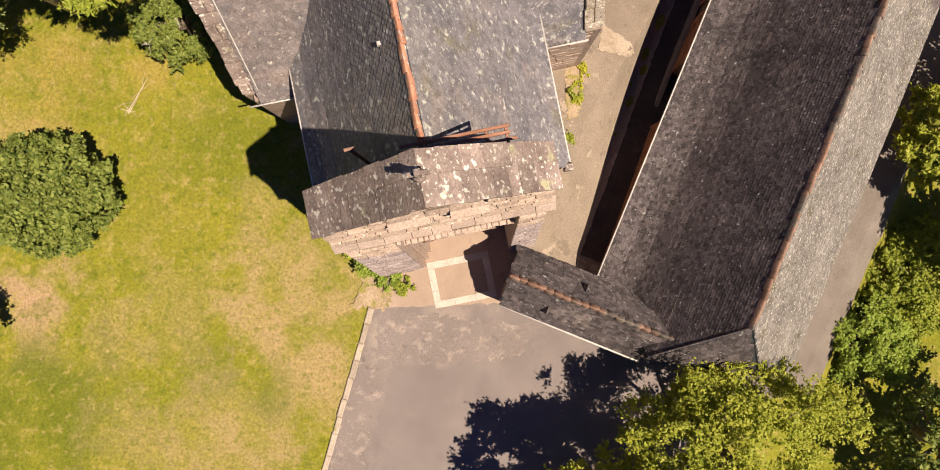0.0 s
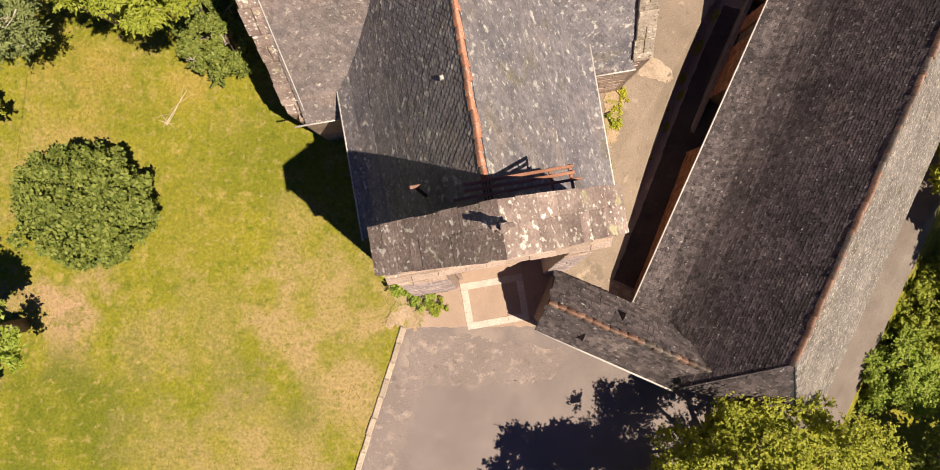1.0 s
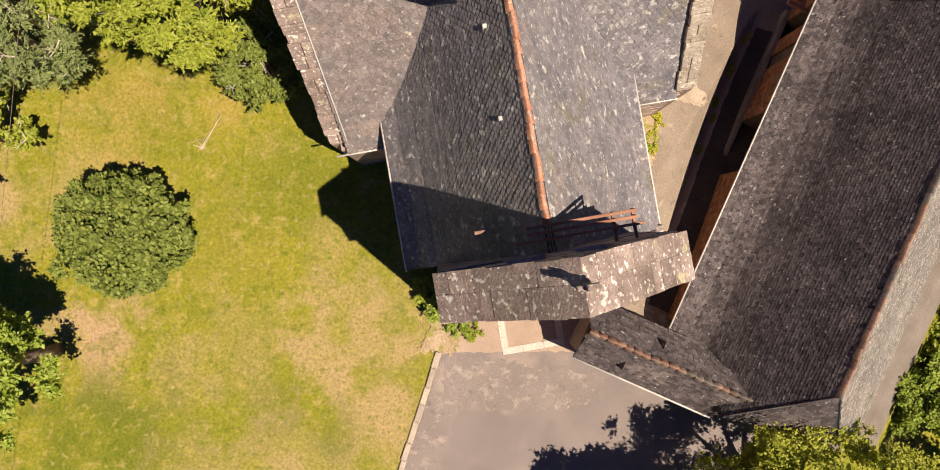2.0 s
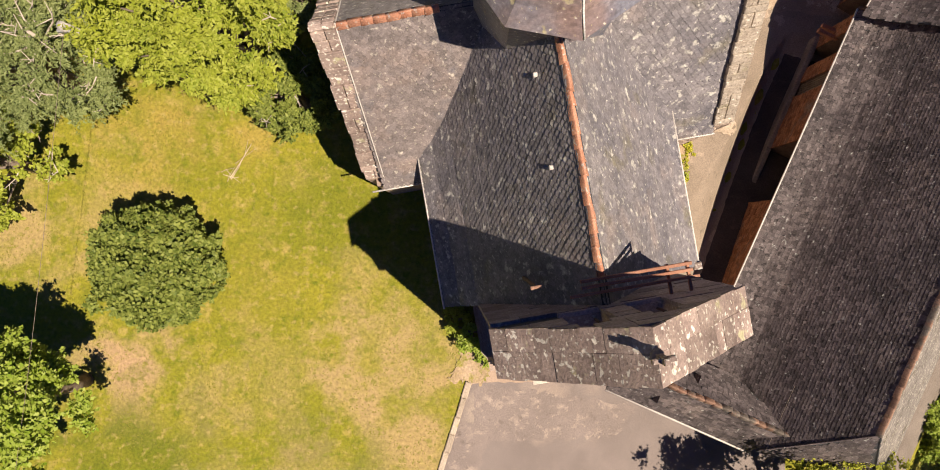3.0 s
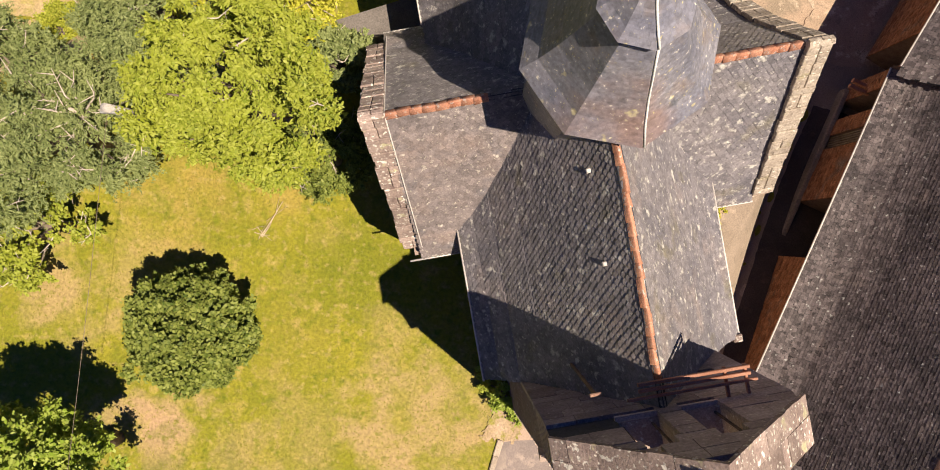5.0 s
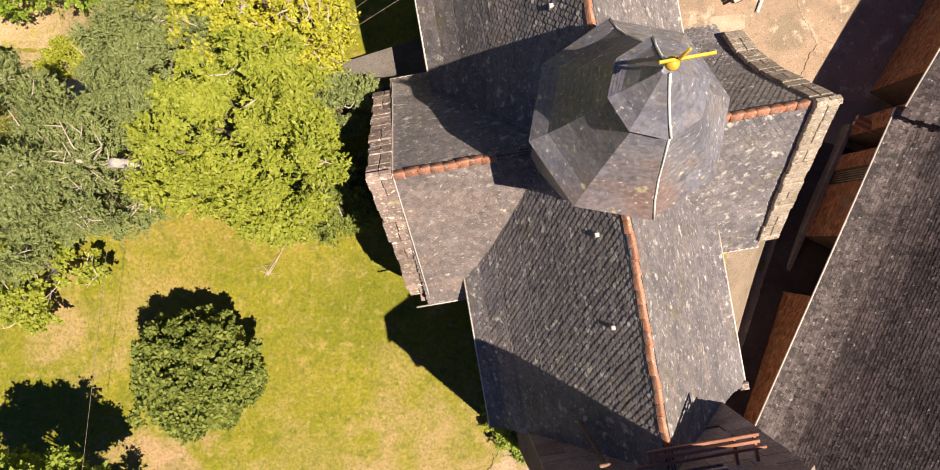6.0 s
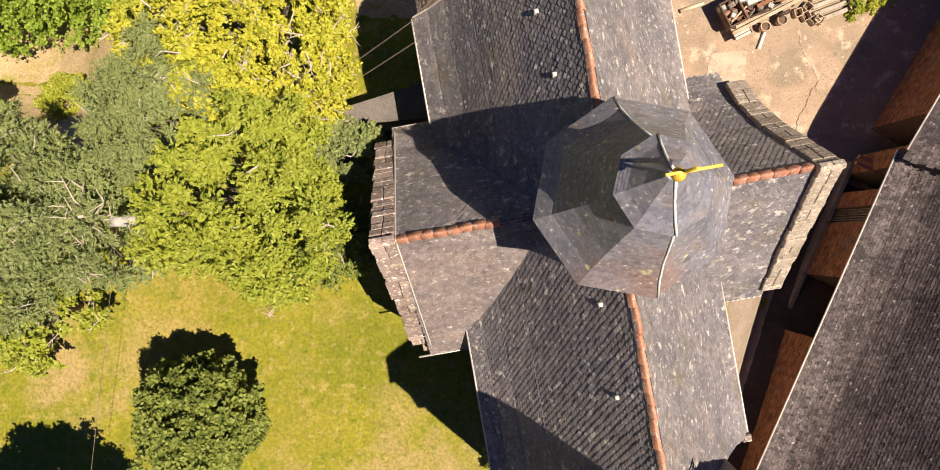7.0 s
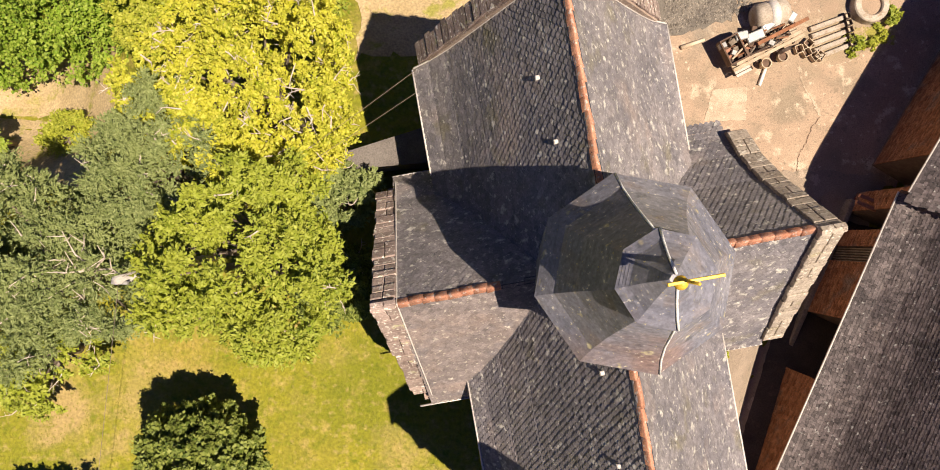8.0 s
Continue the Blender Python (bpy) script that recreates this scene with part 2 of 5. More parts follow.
M["concrete"] = surf("concrete", (0.335, 0.238, 0.166), (0.415, 0.30, 0.212), 0.5, 20, 0.9, 0.4, 0.01, patches=[((0.265, 0.205, 0.145), 0.4, 0.52, 0.14), ((0.52, 0.41, 0.30), 0.9, 0.58, 0.08), ((0.54, 0.43, 0.32), 2.2, 0.63, 0.05), ((0.265, 0.20, 0.14), 2.6, 0.6, 0.08)], spots=[((0.24, 0.185, 0.13), 7.0, 0.64, 0.08)], zones=[(4.4, 21.5, 1.6, (0.24, 0.20, 0.155), 0.8), (11.0, 21.6, 1.5, (0.27, 0.22, 0.14), 0.6), (8.2, 19.6, 1.4, (0.30, 0.235, 0.165), 0.6)])
M["gravel"] = surf("gravel", (0.19, 0.165, 0.14), (0.30, 0.26, 0.215), 1.0, 20, 0.95, 0.9, 0.04, 0.4)
M["concrete_pale"] = surf("concrete_pale", (0.42, 0.325, 0.235), (0.53, 0.415, 0.31), 0.9, 20, 0.9, 0.4, 0.01, patches=[((0.36, 0.27, 0.19), 1.2, 0.52, 0.12), ((0.58, 0.46, 0.35), 3.0, 0.6, 0.08)])
M["path"] = surf("path", (0.25, 0.195, 0.145), (0.32, 0.25, 0.19), 0.6, 20, 0.95, 0.5, 0.02, patches=[((0.40, 0.31, 0.235), 0.8, 0.62, 0.03), ((0.22, 0.175, 0.13), 1.5, 0.6, 0.08)])
M["lane"] = surf("lane", (0.185, 0.152, 0.128), (0.245, 0.203, 0.172), 0.6, 20, 0.95, 0.5, 0.02, patches=[((0.30, 0.245, 0.2), 0.8, 0.6, 0.1)])
M["tank"] = surf("tank", (0.36, 0.30, 0.235), (0.50, 0.42, 0.34), 2.5, 18, 0.8, 0.4, 0.02, patches=[((0.30, 0.22, 0.15), 2.0, 0.56, 0.1)])
# Near-black tone: the alley's deep shade is put into this colour.
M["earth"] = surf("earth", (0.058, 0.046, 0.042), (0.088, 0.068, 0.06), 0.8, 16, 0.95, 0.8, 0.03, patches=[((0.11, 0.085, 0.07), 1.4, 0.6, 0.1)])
M["worn"] = surf("worn", (0.22, 0.178, 0.16), (0.275, 0.222, 0.2), 0.35, 22, 0.92, 0.6, 0.015, patches=[((0.37, 0.295, 0.25), 1.6, 0.54, 0.16), ((0.18, 0.143, 0.128), 2.3, 0.6, 0.1), ((0.36, 0.285, 0.24), 4.5, 0.6, 0.1)])
M["felt"] = surf("felt", (0.125, 0.108, 0.098), (0.18, 0.157, 0.142), 0.8, 16, 0.9, 0.4, 0.01, patches=[((0.21, 0.18, 0.155), 1.2, 0.58, 0.14)])
M["bark"] = surf("bark", (0.16, 0.12, 0.09), (0.26, 0.21, 0.16), 3, 25, 0.9)
M["dead_twig"] = surf("dead_twig", (0.46, 0.38, 0.31), (0.58, 0.5, 0.42), 3, 25, 0.9)
M["leaf_dark"] = leafy("leaf_dark", (0.065, 0.105, 0.014), (0.15, 0.195, 0.032), (0.34, 0.375, 0.085))
M["leaf_mid"] = leafy("leaf_mid", (0.175, 0.24, 0.015), (0.345, 0.385, 0.034), (0.45, 0.475, 0.08))
M["leaf_green"] = leafy("leaf_green", (0.19, 0.28, 0.018), (0.29, 0.385, 0.035), (0.42, 0.48, 0.10))
M["leaf_hedge"] = leafy("leaf_hedge", (0.10, 0.19, 0.012), (0.20, 0.32, 0.02), (0.38, 0.46, 0.07))
M["leaf_lime"] = leafy("leaf_lime", (0.21, 0.27, 0.018), (0.38, 0.41, 0.033), (0.52, 0.51, 0.08))
M["leaf_gold"] = leafy("leaf_gold", (0.24, 0.30, 0.014), (0.49, 0.475, 0.025), (0.66, 0.61, 0.09), 1.3)
M["leaf_grey"] = leafy("leaf_grey", (0.12, 0.165, 0.048), (0.235, 0.28, 0.085), (0.365, 0.405, 0.16), 0.7)
M["grass"] = leafy("grass", (0.16, 0.17, 0.014), (0.27, 0.235, 0.03), (0.22, 0.21, 0.025), 0.5)


# ---- builders ----
def mesh(name, verts, faces, material):
    me = bpy.data.meshes.new(name)
    me.from_pydata([tuple(v) for v in verts], [], faces)
    me.materials.append(M[material])
    me.update()
    return me


def part(name, me, parent=None, label="", m=None):
    ob = new(name, me)
    if parent:
        ob.parent = parent
    if m is not None:
        ob.matrix_basis = m
    return tagged(ob, label)


def thing(name, m, label, category, group="", kind=""):
    return_ob = new(name)
    return_ob.matrix_basis = m
    return tagged(return_ob, label, category, group, kind)


class Build:
    """Collects simple solids into one mesh."""

    def __init__(self):
        self.v, self.f = [], []

    def add(self, verts, faces):
        n = len(self.v)
        self.v += [tuple(v) for v in verts]
        self.f += [tuple(i + n for i in f) for f in faces]
        return self

    def hexa(self, p):
        """Eight corners: four below, four above, both anticlockwise from above."""
        return self.add(p, [(3, 2, 1, 0), (4, 5, 6, 7), (0, 1, 5, 4), (1, 2, 6, 5), (2, 3, 7, 6), (3, 0, 4, 7)])

    def box(self, x0, x1, y0, y1, z0, z1):
        return self.hexa([(x0, y0, z0), (x1, y0, z0), (x1, y1, z0), (x0, y1, z0), (x0, y0, z1), (x1, y0, z1), (x1, y1, z1), (x0, y1, z1)])

    def chamfer(self, x0, x1, y0, y1, z0, z1, c=0.02):
        """A block with its upper edges chamfered."""
        a = [(x0, y0, z0), (x1, y0, z0), (x1, y1, z0), (x0, y1, z0), (x0, y0, z1 - c), (x1, y0, z1 - c), (x1, y1, z1 - c), (x0, y1, z1 - c),
             (x0 + c, y0 + c, z1), (x1 - c, y0 + c, z1), (x1 - c, y1 - c, z1), (x0 + c, y1 - c, z1)]
        q = [(3, 2, 1, 0), (8, 9, 10, 11)]
        for k in range(4):
            j = (k + 1) % 4
            q += [(k, j, 4 + j, 4 + k), (4 + k, 4 + j, 8 + j, 8 + k)]
        return self.add(a, q)

    def tube(self, points, radii, sides=8, cap=True):
        """A round bar along points."""
        pts = [Vector(p) for p in points]
        if isinstance(radii, (int, float)):
            radii = [radii] * len(pts)
        base = len(self.v)
        for i, p in enumerate(pts):
            d = (pts[min(i + 1, len(pts) - 1)] - pts[max(i - 1, 0)]).normalized()
            side = d.cross(Vector((0.13, 0.31, 0.94)) if abs(d.z) < 0.9 else Vector((1, 0, 0))).normalized()
            other = d.cross(side)
            for k in range(sides):
                a = 2 * math.pi * k / sides
                self.v.append(tuple(p + (side * math.cos(a) + other * math.sin(a)) * radii[i]))
        for i in range(len(pts) - 1):
            for k in range(sides):
                a, b = base + i * sides + k, base + i * sides + (k + 1) % sides
                self.f.append((a, b, b + sides, a + sides))
        if cap:
            self.f.append(tuple(base + k for k in reversed(range(sides))))
            self.f.append(tuple(base + (len(pts) - 1) * sides + k for k in range(sides)))
        return self

    def ball(self, c, r, n=8, squash=1.0):
        base = len(self.v)
        for i in range(1, n):
            t = math.pi * i / n
            for k in range(2 * n):
                a = math.pi * k / n
                self.v.append((c[0] + r * math.sin(t) * math.cos(a), c[1] + r * math.sin(t) * math.sin(a), c[2] + r * squash * math.cos(t)))
        self.v += [(c[0], c[1], c[2] + r * squash), (c[0], c[1], c[2] - r * squash)]
        top, bot, w = len(self.v) - 2, len(self.v) - 1, 2 * n
        for i in range(n - 2):
            for k in range(w):
                a, b = base + i * w + k, base + i * w + (k + 1) % w
                self.f.append((a, a + w, b + w, b))
        for k in range(w):
            self.f.append((top, base + k, base + (k + 1) % w))
            self.f.append((bot, base + (n - 2) * w + (k + 1) % w, base + (n - 2) * w + k))
        return self

    def mesh(self, name, material, smooth=False):
        me = mesh(name, self.v, self.f, material)
        if smooth:
            me.polygons.foreach_set("use_smooth", [True] * len(me.polygons))
        return me


def panel(corners, thick=0.06):
    """A flat slab under a polygon given anticlockwise from outside."""
    p = [Vector(c) for c in corners]
    n = (p[1] - p[0]).cross(p[-1] - p[0]).normalized()
    k = len(p)
    low = [q - n * thick for q in p]
    faces = [tuple(range(k)), tuple(reversed(range(k, 2 * k)))]
    faces += [(i, i + k, (i + 1) % k + k, (i + 1) % k) for i in range(k)]
    return p + low, faces


def inside(poly, x, y):
    c, j = False, len(poly) - 1
    for i in range(len(poly)):
        (xi, yi), (xj, yj) = poly[i], poly[j]
        if (yi > y) != (yj > y) and x < (xj - xi) * (y - yi) / (yj - yi) + xi:
            c = not c
        j = i
    return c


SLATE_W, SLATE_E = 0.20, 0.14


def slate_shape(w, e, rng, pointed, lift=1.0):
    """One slate, lying along its own x (across) and y (up the slope)."""
    h = e * 1.75
    k = 0.5 * e if pointed else 0.07 * e
    tip = 0.16 * w if pointed else 0.42 * w
    j = [rng.uniform(-0.008, 0.008) for _ in range(4)]
    top = [(-w / 2, h, 0.0), (-w / 2, k + j[0], 0.022), (-tip, j[1], 0.03), (tip, j[2], 0.03), (w / 2, k + j[3], 0.022), (w / 2, h, 0.0)]
    top = [(x, y, z * lift) for x, y, z in top]
    low = [(x, y, z - 0.018 * lift) for x, y, z in top[1:5]]
    return top + low, [(0, 1, 2, 3, 4, 5), (1, 6, 7, 2), (2, 7, 8, 3), (3, 8, 9, 4)]


def slates(parent, corners, material, singles=0,  width=SLATE_W, expose=SLATE_E, seed=1, pointed=True, near=None, lift=1.0, inset=0.0):
    """Covers a roof polygon (first edge: the eave) with overlapping slates. singles: how many are objects of their own."""
    rng = random.Random(seed)
    p = [Vector(c) for c in corners]
    ax = (p[1] - p[0]).normalized()
    nrm = ax.cross((p[-1] - p[0])).normalized()
    ay = nrm.cross(ax)
    flat = [((q - p[0]).dot(ax), (q - p[0]).dot(ay)) for q in p]
    x0, x1 = min(a for a, _ in flat), max(a for a, _ in flat)
    y0, y1 = min(b for _, b in flat), max(b for _, b in flat)
    spots = []
    row = 0
    y = y0 - 0.03
    while y < y1:
        x = x0 + (row % 2) * width / 2 + (0 if pointed else rng.uniform(0, width))
        while x < x1 + width:
            if inside(flat, x, y + 0.05) and (not inset or (inside(flat, x - inset, y + expose * 1.2) and inside(flat, x + inset, y + expose * 1.2)) or (y + expose * 1.75 >= y1 and inside(flat, x - inset, y + 0.05) and inside(flat, x + inset, y + 0.05))):
                spots.append((x + rng.uniform(-0.006, 0.006), y + rng.uniform(-0.008, 0.008), rng.uniform(-0.035, 0.035) * lift, rng.uniform(0, 0.012) * lift))
            x += width if pointed else width * rng.uniform(0.8, 1.2)
        y += expose if pointed else expose * rng.uniform(0.93, 1.07)
        row += 1
    shapes = [slate_shape(width * (0.97 if pointed else rng.uniform(0.85, 1.12)), expose, rng, pointed, lift) for _ in range(6)]
    if singles and near is not None:
        c = Vector(near)
        spots.sort(key=lambda s: (p[0] + ax * s[0] + ay * s[1] - c).length)
    own = [mesh("slate", v, f, material) for v, f in shapes[:4]] if singles else []
    b = Build()
    for i, (x, y, turn, lift) in enumerate(spots):
        o = p[0] + ax * x + ay * y + nrm * (0.012 + lift)
        ca, sa = math.cos(turn), math.sin(turn)
        bx, by = ax * ca + ay * sa, ay * ca - ax * sa
        by = by * max(0.2, min(1.0, (y1 + 0.01 - y) / (1.75 * expose)))
        if i < singles:
            ob = new("slate", own[i % 4])
            ob.parent = parent
            mm = Matrix((bx, by, nrm)).transposed().to_4x4()
            mm.translation = o
            ob.matrix_basis = mm
        else:
            v, f = shapes[i % 6]
            b.add([o + bx * q[0] + by * q[1] + nrm * q[2] for q in v], f)
    if b.v:
        tagged(part("slate_covering", b.mesh("slate_covering", material), parent, "overlapping weathered grey slates"), kind="stuff")


def roof_face(parent, name, corners, material="slate", singles=0, seed=1, pointed=True, near=None, width=SLATE_W, expose=SLATE_E, inset=0.0):
    """A roof slab and its slates."""
    v, f = panel(corners, 0.12)
    ob = part(name, mesh(name, v, f, "underlay"), parent)
    slates(ob, corners, material, singles, width, expose, seed, pointed, near, 1.0 if pointed else 0.5, inset)
    return ob


def ridge_tiles(parent, a, b, n, r=0.115, seed=3, material="terracotta"):
    """A row of saddle-shaped ridge tiles, each overlapping the next."""
    rng = random.Random(seed)
    a, b = Vector(a), Vector(b)
    d = (b - a) / n
    L = d.length
    bld = Build()
    ring0 = [(x * r, 0, 0.075 - 0.17 * abs(x) ** 1.5) for x in (1, 0.8, 0.55, 0.28, 0, -0.28, -0.55, -0.8, -1)]
    verts = [(x, -0.02, z) for x, _, z in ring0] + [(x * 0.9, L + 0.03, z - 0.012) for x, _, z in ring0]
    verts += [(x * 0.92, -0.02, z - 0.022) for x, _, z in ring0]
    faces = [(k, k + 1, 10 + k, 9 + k) for k in range(8)] + [(k, 18 + k, 19 + k, k + 1) for k in range(8)]
    me = mesh("ridge_tile", verts, faces, material)
    me.polygons.foreach_set("use_smooth", [True] * 8 + [False] * 8)
    y = d.normalized()
    x = y.cross(Vector((0, 0, 1))).normalized()
    z = x.cross(y)
    for i in range(n):
        mm = Matrix((x, y, z)).transposed().to_4x4()
        mm.translation = a + d * i + z * (-0.03 + rng.uniform(-0.012, 0.012)) + x * rng.uniform(-0.015, 0.015)
        ob = new("ridge_tile", me)
        ob.parent = parent
        ob.matrix_basis = mm @ pose(0, 0, 0, rng.uniform(-1, 1), 0, rng.uniform(-2.5, 2.5))


def gutter(parent, a, b, material="zinc_pale", r=0.038):
    part("gutter", Build().tube([a, b], r, 8).mesh("gutter", material, True), parent, "pale zinc eaves gutter")


# ---- ground ----
def S(a, b, x):
    t = min(max((x - a) / (b - a), 0.0), 1.0)
    return t * t * (3 - 2 * t)


def sw(x, y):
    """Across and along the long wing."""
    return (x - 5.56) * 0.928 - (y + 1.69) * 0.373, (x - 5.56) * 0.373 + (y + 1.69) * 0.928


def gz(x, y):
    """Height of the ground: level before the front, falling to the yard behind and to the lane beyond the wing."""
    s, w = sw(x, y)
    alley = -(0.85 + 2.2 * S(0, 13, w)) * S(-3.0, -0.9, s) * S(-1.5, 1.0, w)
    yard = -3.25 * S(6, 18, w) * S(-6, 2, x)
    east = -2.3 * S(6, 9, s) - 2.4 * S(11.5, 15, s)
    north = (-1.5 * S(11, 17, y) - 1.6 * S(17, 25, y))
    west = -4.5 * S(20, 30, -x) * S(9, 17, y)
    return min(alley, yard, east, north + west) + 0.05 * noise.noise((x * 0.15, y * 0.15, 0.0)) * S(2, 8, abs(x + 1) + abs(y - 2) * 0.3)


def axis_steps():
    near = list(np.arange(-40, 36.01, 0.8))
    far = [40, 46, 54, 64, 80, 110, 160, 260, 420]
    return [-f - 4 for f in reversed(far)] + near + far


xs, ys = axis_steps(), axis_steps()
gv = [(x, y, gz(x, y)) for y in ys for x in xs]
gf = [(j * len(xs) + i, j * len(xs) + i + 1, (j + 1) * len(xs) + i + 1, (j + 1) * len(xs) + i) for j in range(len(ys) - 1) for i in range(len(xs) - 1)]
gm = mesh("ground", gv, gf, "lawn")
gm.polygons.foreach_set("use_smooth", [True] * len(gm.polygons))
ground = tagged(new("ground", gm), "yellow-green lawn with dry straw-coloured patches", "lawn", kind="structure")


def patch(name, corners, nu, nv, dz, material, label, category, rag=0.0):
    """A sheet between four corners that follows the ground, with a thin edge."""
    rng = random.Random(name)
    a, b, c, d = [Vector((*p, 0)) for p in corners]
    top = []
    for j in range(nv + 1):
        for i in range(nu + 1):
            u, v = i / nu, j / nv
            p = a * (1 - u) * (1 - v) + b * u * (1 - v) + c * u * v + d * (1 - u) * v
            if i in (0, nu) or j in (0, nv):
                p += Vector((rng.uniform(-rag, rag), rng.uniform(-rag, rag), 0))
            top.append((p.x, p.y, gz(p.x, p.y) + dz))
    w = nu + 1
    f = [(j * w + i, j * w + i + 1, (j + 1) * w + i + 1, (j + 1) * w + i) for j in range(nv) for i in range(nu)]
    rim = [i for i in range(w)] + [j * w + nu for j in range(1, nv + 1)] + [nv * w + i for i in range(nu - 1, -1, -1)] + [j * w for j in range(nv - 1, 0, -1)]
    n0 = len(top)
    top += [(top[i][0], top[i][1], top[i][2] - 0.12) for i in rim]
    f += [(rim[k], n0 + k, n0 + (k + 1) % len(rim), rim[(k + 1) % len(rim)]) for k in range(len(rim))]
    return tagged(new(name, mesh(name, top, f, material)), label, category, kind="structure")


patch("road", [(-8.2, -17), (11, -17), (9.3, -3.0), (-4.15, -2.9)], 60, 50, 0.03, "asphalt", "worn grey-pink asphalt forecourt before the church", "forecourt", 0.04)
patch("pavement", [(-4.3, -3.3), (3.4, -2.9), (1.95, 1.1), (-3.25, 0.03)], 30, 12, 0.045, "apron", "tan concrete apron at the church door", "pavement", 0.05)
patch("ground_soil", [(-5.2, -3.2), (-3.7, -3.3), (-2.9, -1.9), (-4.4, -1.5)], 24, 24, 0.05, "soil", "bare pinkish soil at the corner of the front", "soil", 0.16)
patch("pavement_alley", [(1.6, -0.8), (7.2, -2.2), (13.8, 14.6), (3.0, 14.6)], 48, 100, 0.1, "path", "tan gravel alley between church and wing", "alley", 0.1)
patch("pavement_yard", [(0.5, 14.0), (14.2, 14.0), (22.5, 30), (0.5, 30)], 56, 50, 0.07, "concrete", "cracked sandy concrete back yard", "yard", 0.05)
patch("ground_field", [(-12, 19.0), (-3, 19.6), (-2, 30), (-13, 30)], 20, 20, 0.03, "dry", "dry straw-coloured grass behind the church", "dry grass", 0.3)
patch("ground_bank", [(-34, 12.0), (-23.6, 12.4), (-24.4, 19.8), (-34, 21)], 14, 14, 0.03, "dry", "bare sandy bank among the trees", "bank", 0.4)
patch("road_lane", [(12.6, -7.6), (17.0, -7.6), (25.2, 12), (20.9, 12)], 10, 40, 0.03, "lane", "dirt lane beside the wing", "lane", 0.15)

def along_wing(a, b):
    return 5.56 + 0.928 * a + 0.373 * b, -1.69 - 0.373 * a + 0.928 * b


# Strip along the wing that paints the alley's shade onto the floor.
patch("ground_earth", [along_wing(-0.8, 0.6), along_wing(2.3, 0.6), along_wing(2.3, 15.5), along_wing(-0.8, 15.0)], 14, 70, 0.13, "earth", "dark ground strip along the foot of the wing, alley shade in its colour", "earth", 0.03)
patch("ground_grass", [(4.3, 5.2), (4.8, 5.2), (5.2, 7.7), (4.2, 7.7)], 12, 30, 0.125, "soil", "thin yellow-green grass along the church wall", "grass", 0.12)
patch("pavement_patch", [(5.7, 8.4), (7.0, 8.1), (7.7, 8.5), (6.1, 9.7)], 10, 10, 0.125, "concrete_pale", "pale mortar patch in the alley", "patch", 0.06)
patch("road_worn", [(-4.2, -5.9), (2.2, -5.4), (3.2, -4.0), (-3.9, -3.3)], 40, 20, 0.036, "worn", "flaking worn asphalt near the apron", "worn asphalt", 0.12)
patch("road_edge", [(-6.4, -11.5), (-4.9, -11.5), (-3.2, -5.0), (-4.6, -5.0)], 10, 40, 0.04, "worn", "crumbling asphalt along the kerb", "worn asphalt", 0.1)

# ---- the church: its own axes lie 12 degrees off, the steeple at its origin ----
CH = Matrix.Translation((-2.965, 10.21, 0)) @ pose(0, 0, 0, 0, 0, 12)
church = thing("church", CH, "stone church with slate roofs, bell gable and octagonal slate steeple", "church")
EAVE_W, EAVE_E, EAVE_Z = -4.2, 4.75, 5.75
RIDGE_U, RIDGE_Z = 0.12, 12.55
WEST = [(-4.2, 5.75), (-3.6, 6.36), (-3.0, 7.18), (-2.2, 8.5), (RIDGE_U, RIDGE_Z)]
EAST = [(4.75, 5.75), (4.1, 6.36), (3.5, 7.18), (2.6, 8.55), (RIDGE_U, RIDGE_Z)]
NAVE_S, CHANCEL_N = -8.88, 7.45


def wall_box(name, x0, x1, y0, y1, z0, z1, material="render", label=""):
    return part(name, Build().box(x0, x1, y0, y1, z0, z1).mesh(name, material), church, label)


wall_box("nave_wall", EAVE_W + 0.3, EAVE_E - 0.3, -8.8, CHANCEL_N, -4, EAVE_Z - 0.1)
transept = wall_box("transept_wall", -5.95, 6.75, -4.22, 3.6, -4, 4.75, "stone")
rng = random.Random(44)
for i in range(13):
    u = 4.35 - rng.uniform(0.0, 0.3)
    while u < 6.7:
        e = min(u + rng.uniform(0.35, 0.75), 6.74)
        if e > 6.5:
            e = 6.74
        part("stone_block", Build().chamfer(u, e - 0.02, -4.26 + rng.uniform(-0.02, 0.01), -4.15, 0.35 + 0.32 * i, 0.65 + 0.32 * i, 0.015).mesh("stone_block", "sill_stone"), transept)
        u = e


def long_slope(profile, v0, v1, seed, singles=0, near=None):
    """One slope of nave or chancel, swept outwards towards the eave."""
    west = profile[0][0] < 0
    for i, ((a, za), (b, zb)) in enumerate(zip(profile, profile[1:])):
        p, q = (v1, v0) if west else (v0, v1)
        roof_face(church, "roof", [(a, p, za), (a, q, za), (b, q, zb), (b, p, zb)], "slate", singles if i == len(profile) - 2 else 0, seed * 10 + i, near=near)


long_slope(WEST, NAVE_S, 0.0, 11, 280, (-0.7, -5.0, 11))
long_slope(EAST, NAVE_S, 0.0, 13)
long_slope(WEST, 0.0, CHANCEL_N, 15)
long_slope(EAST, 0.0, CHANCEL_N, 17)
TR_W, TR_E = 10.38, 10.1


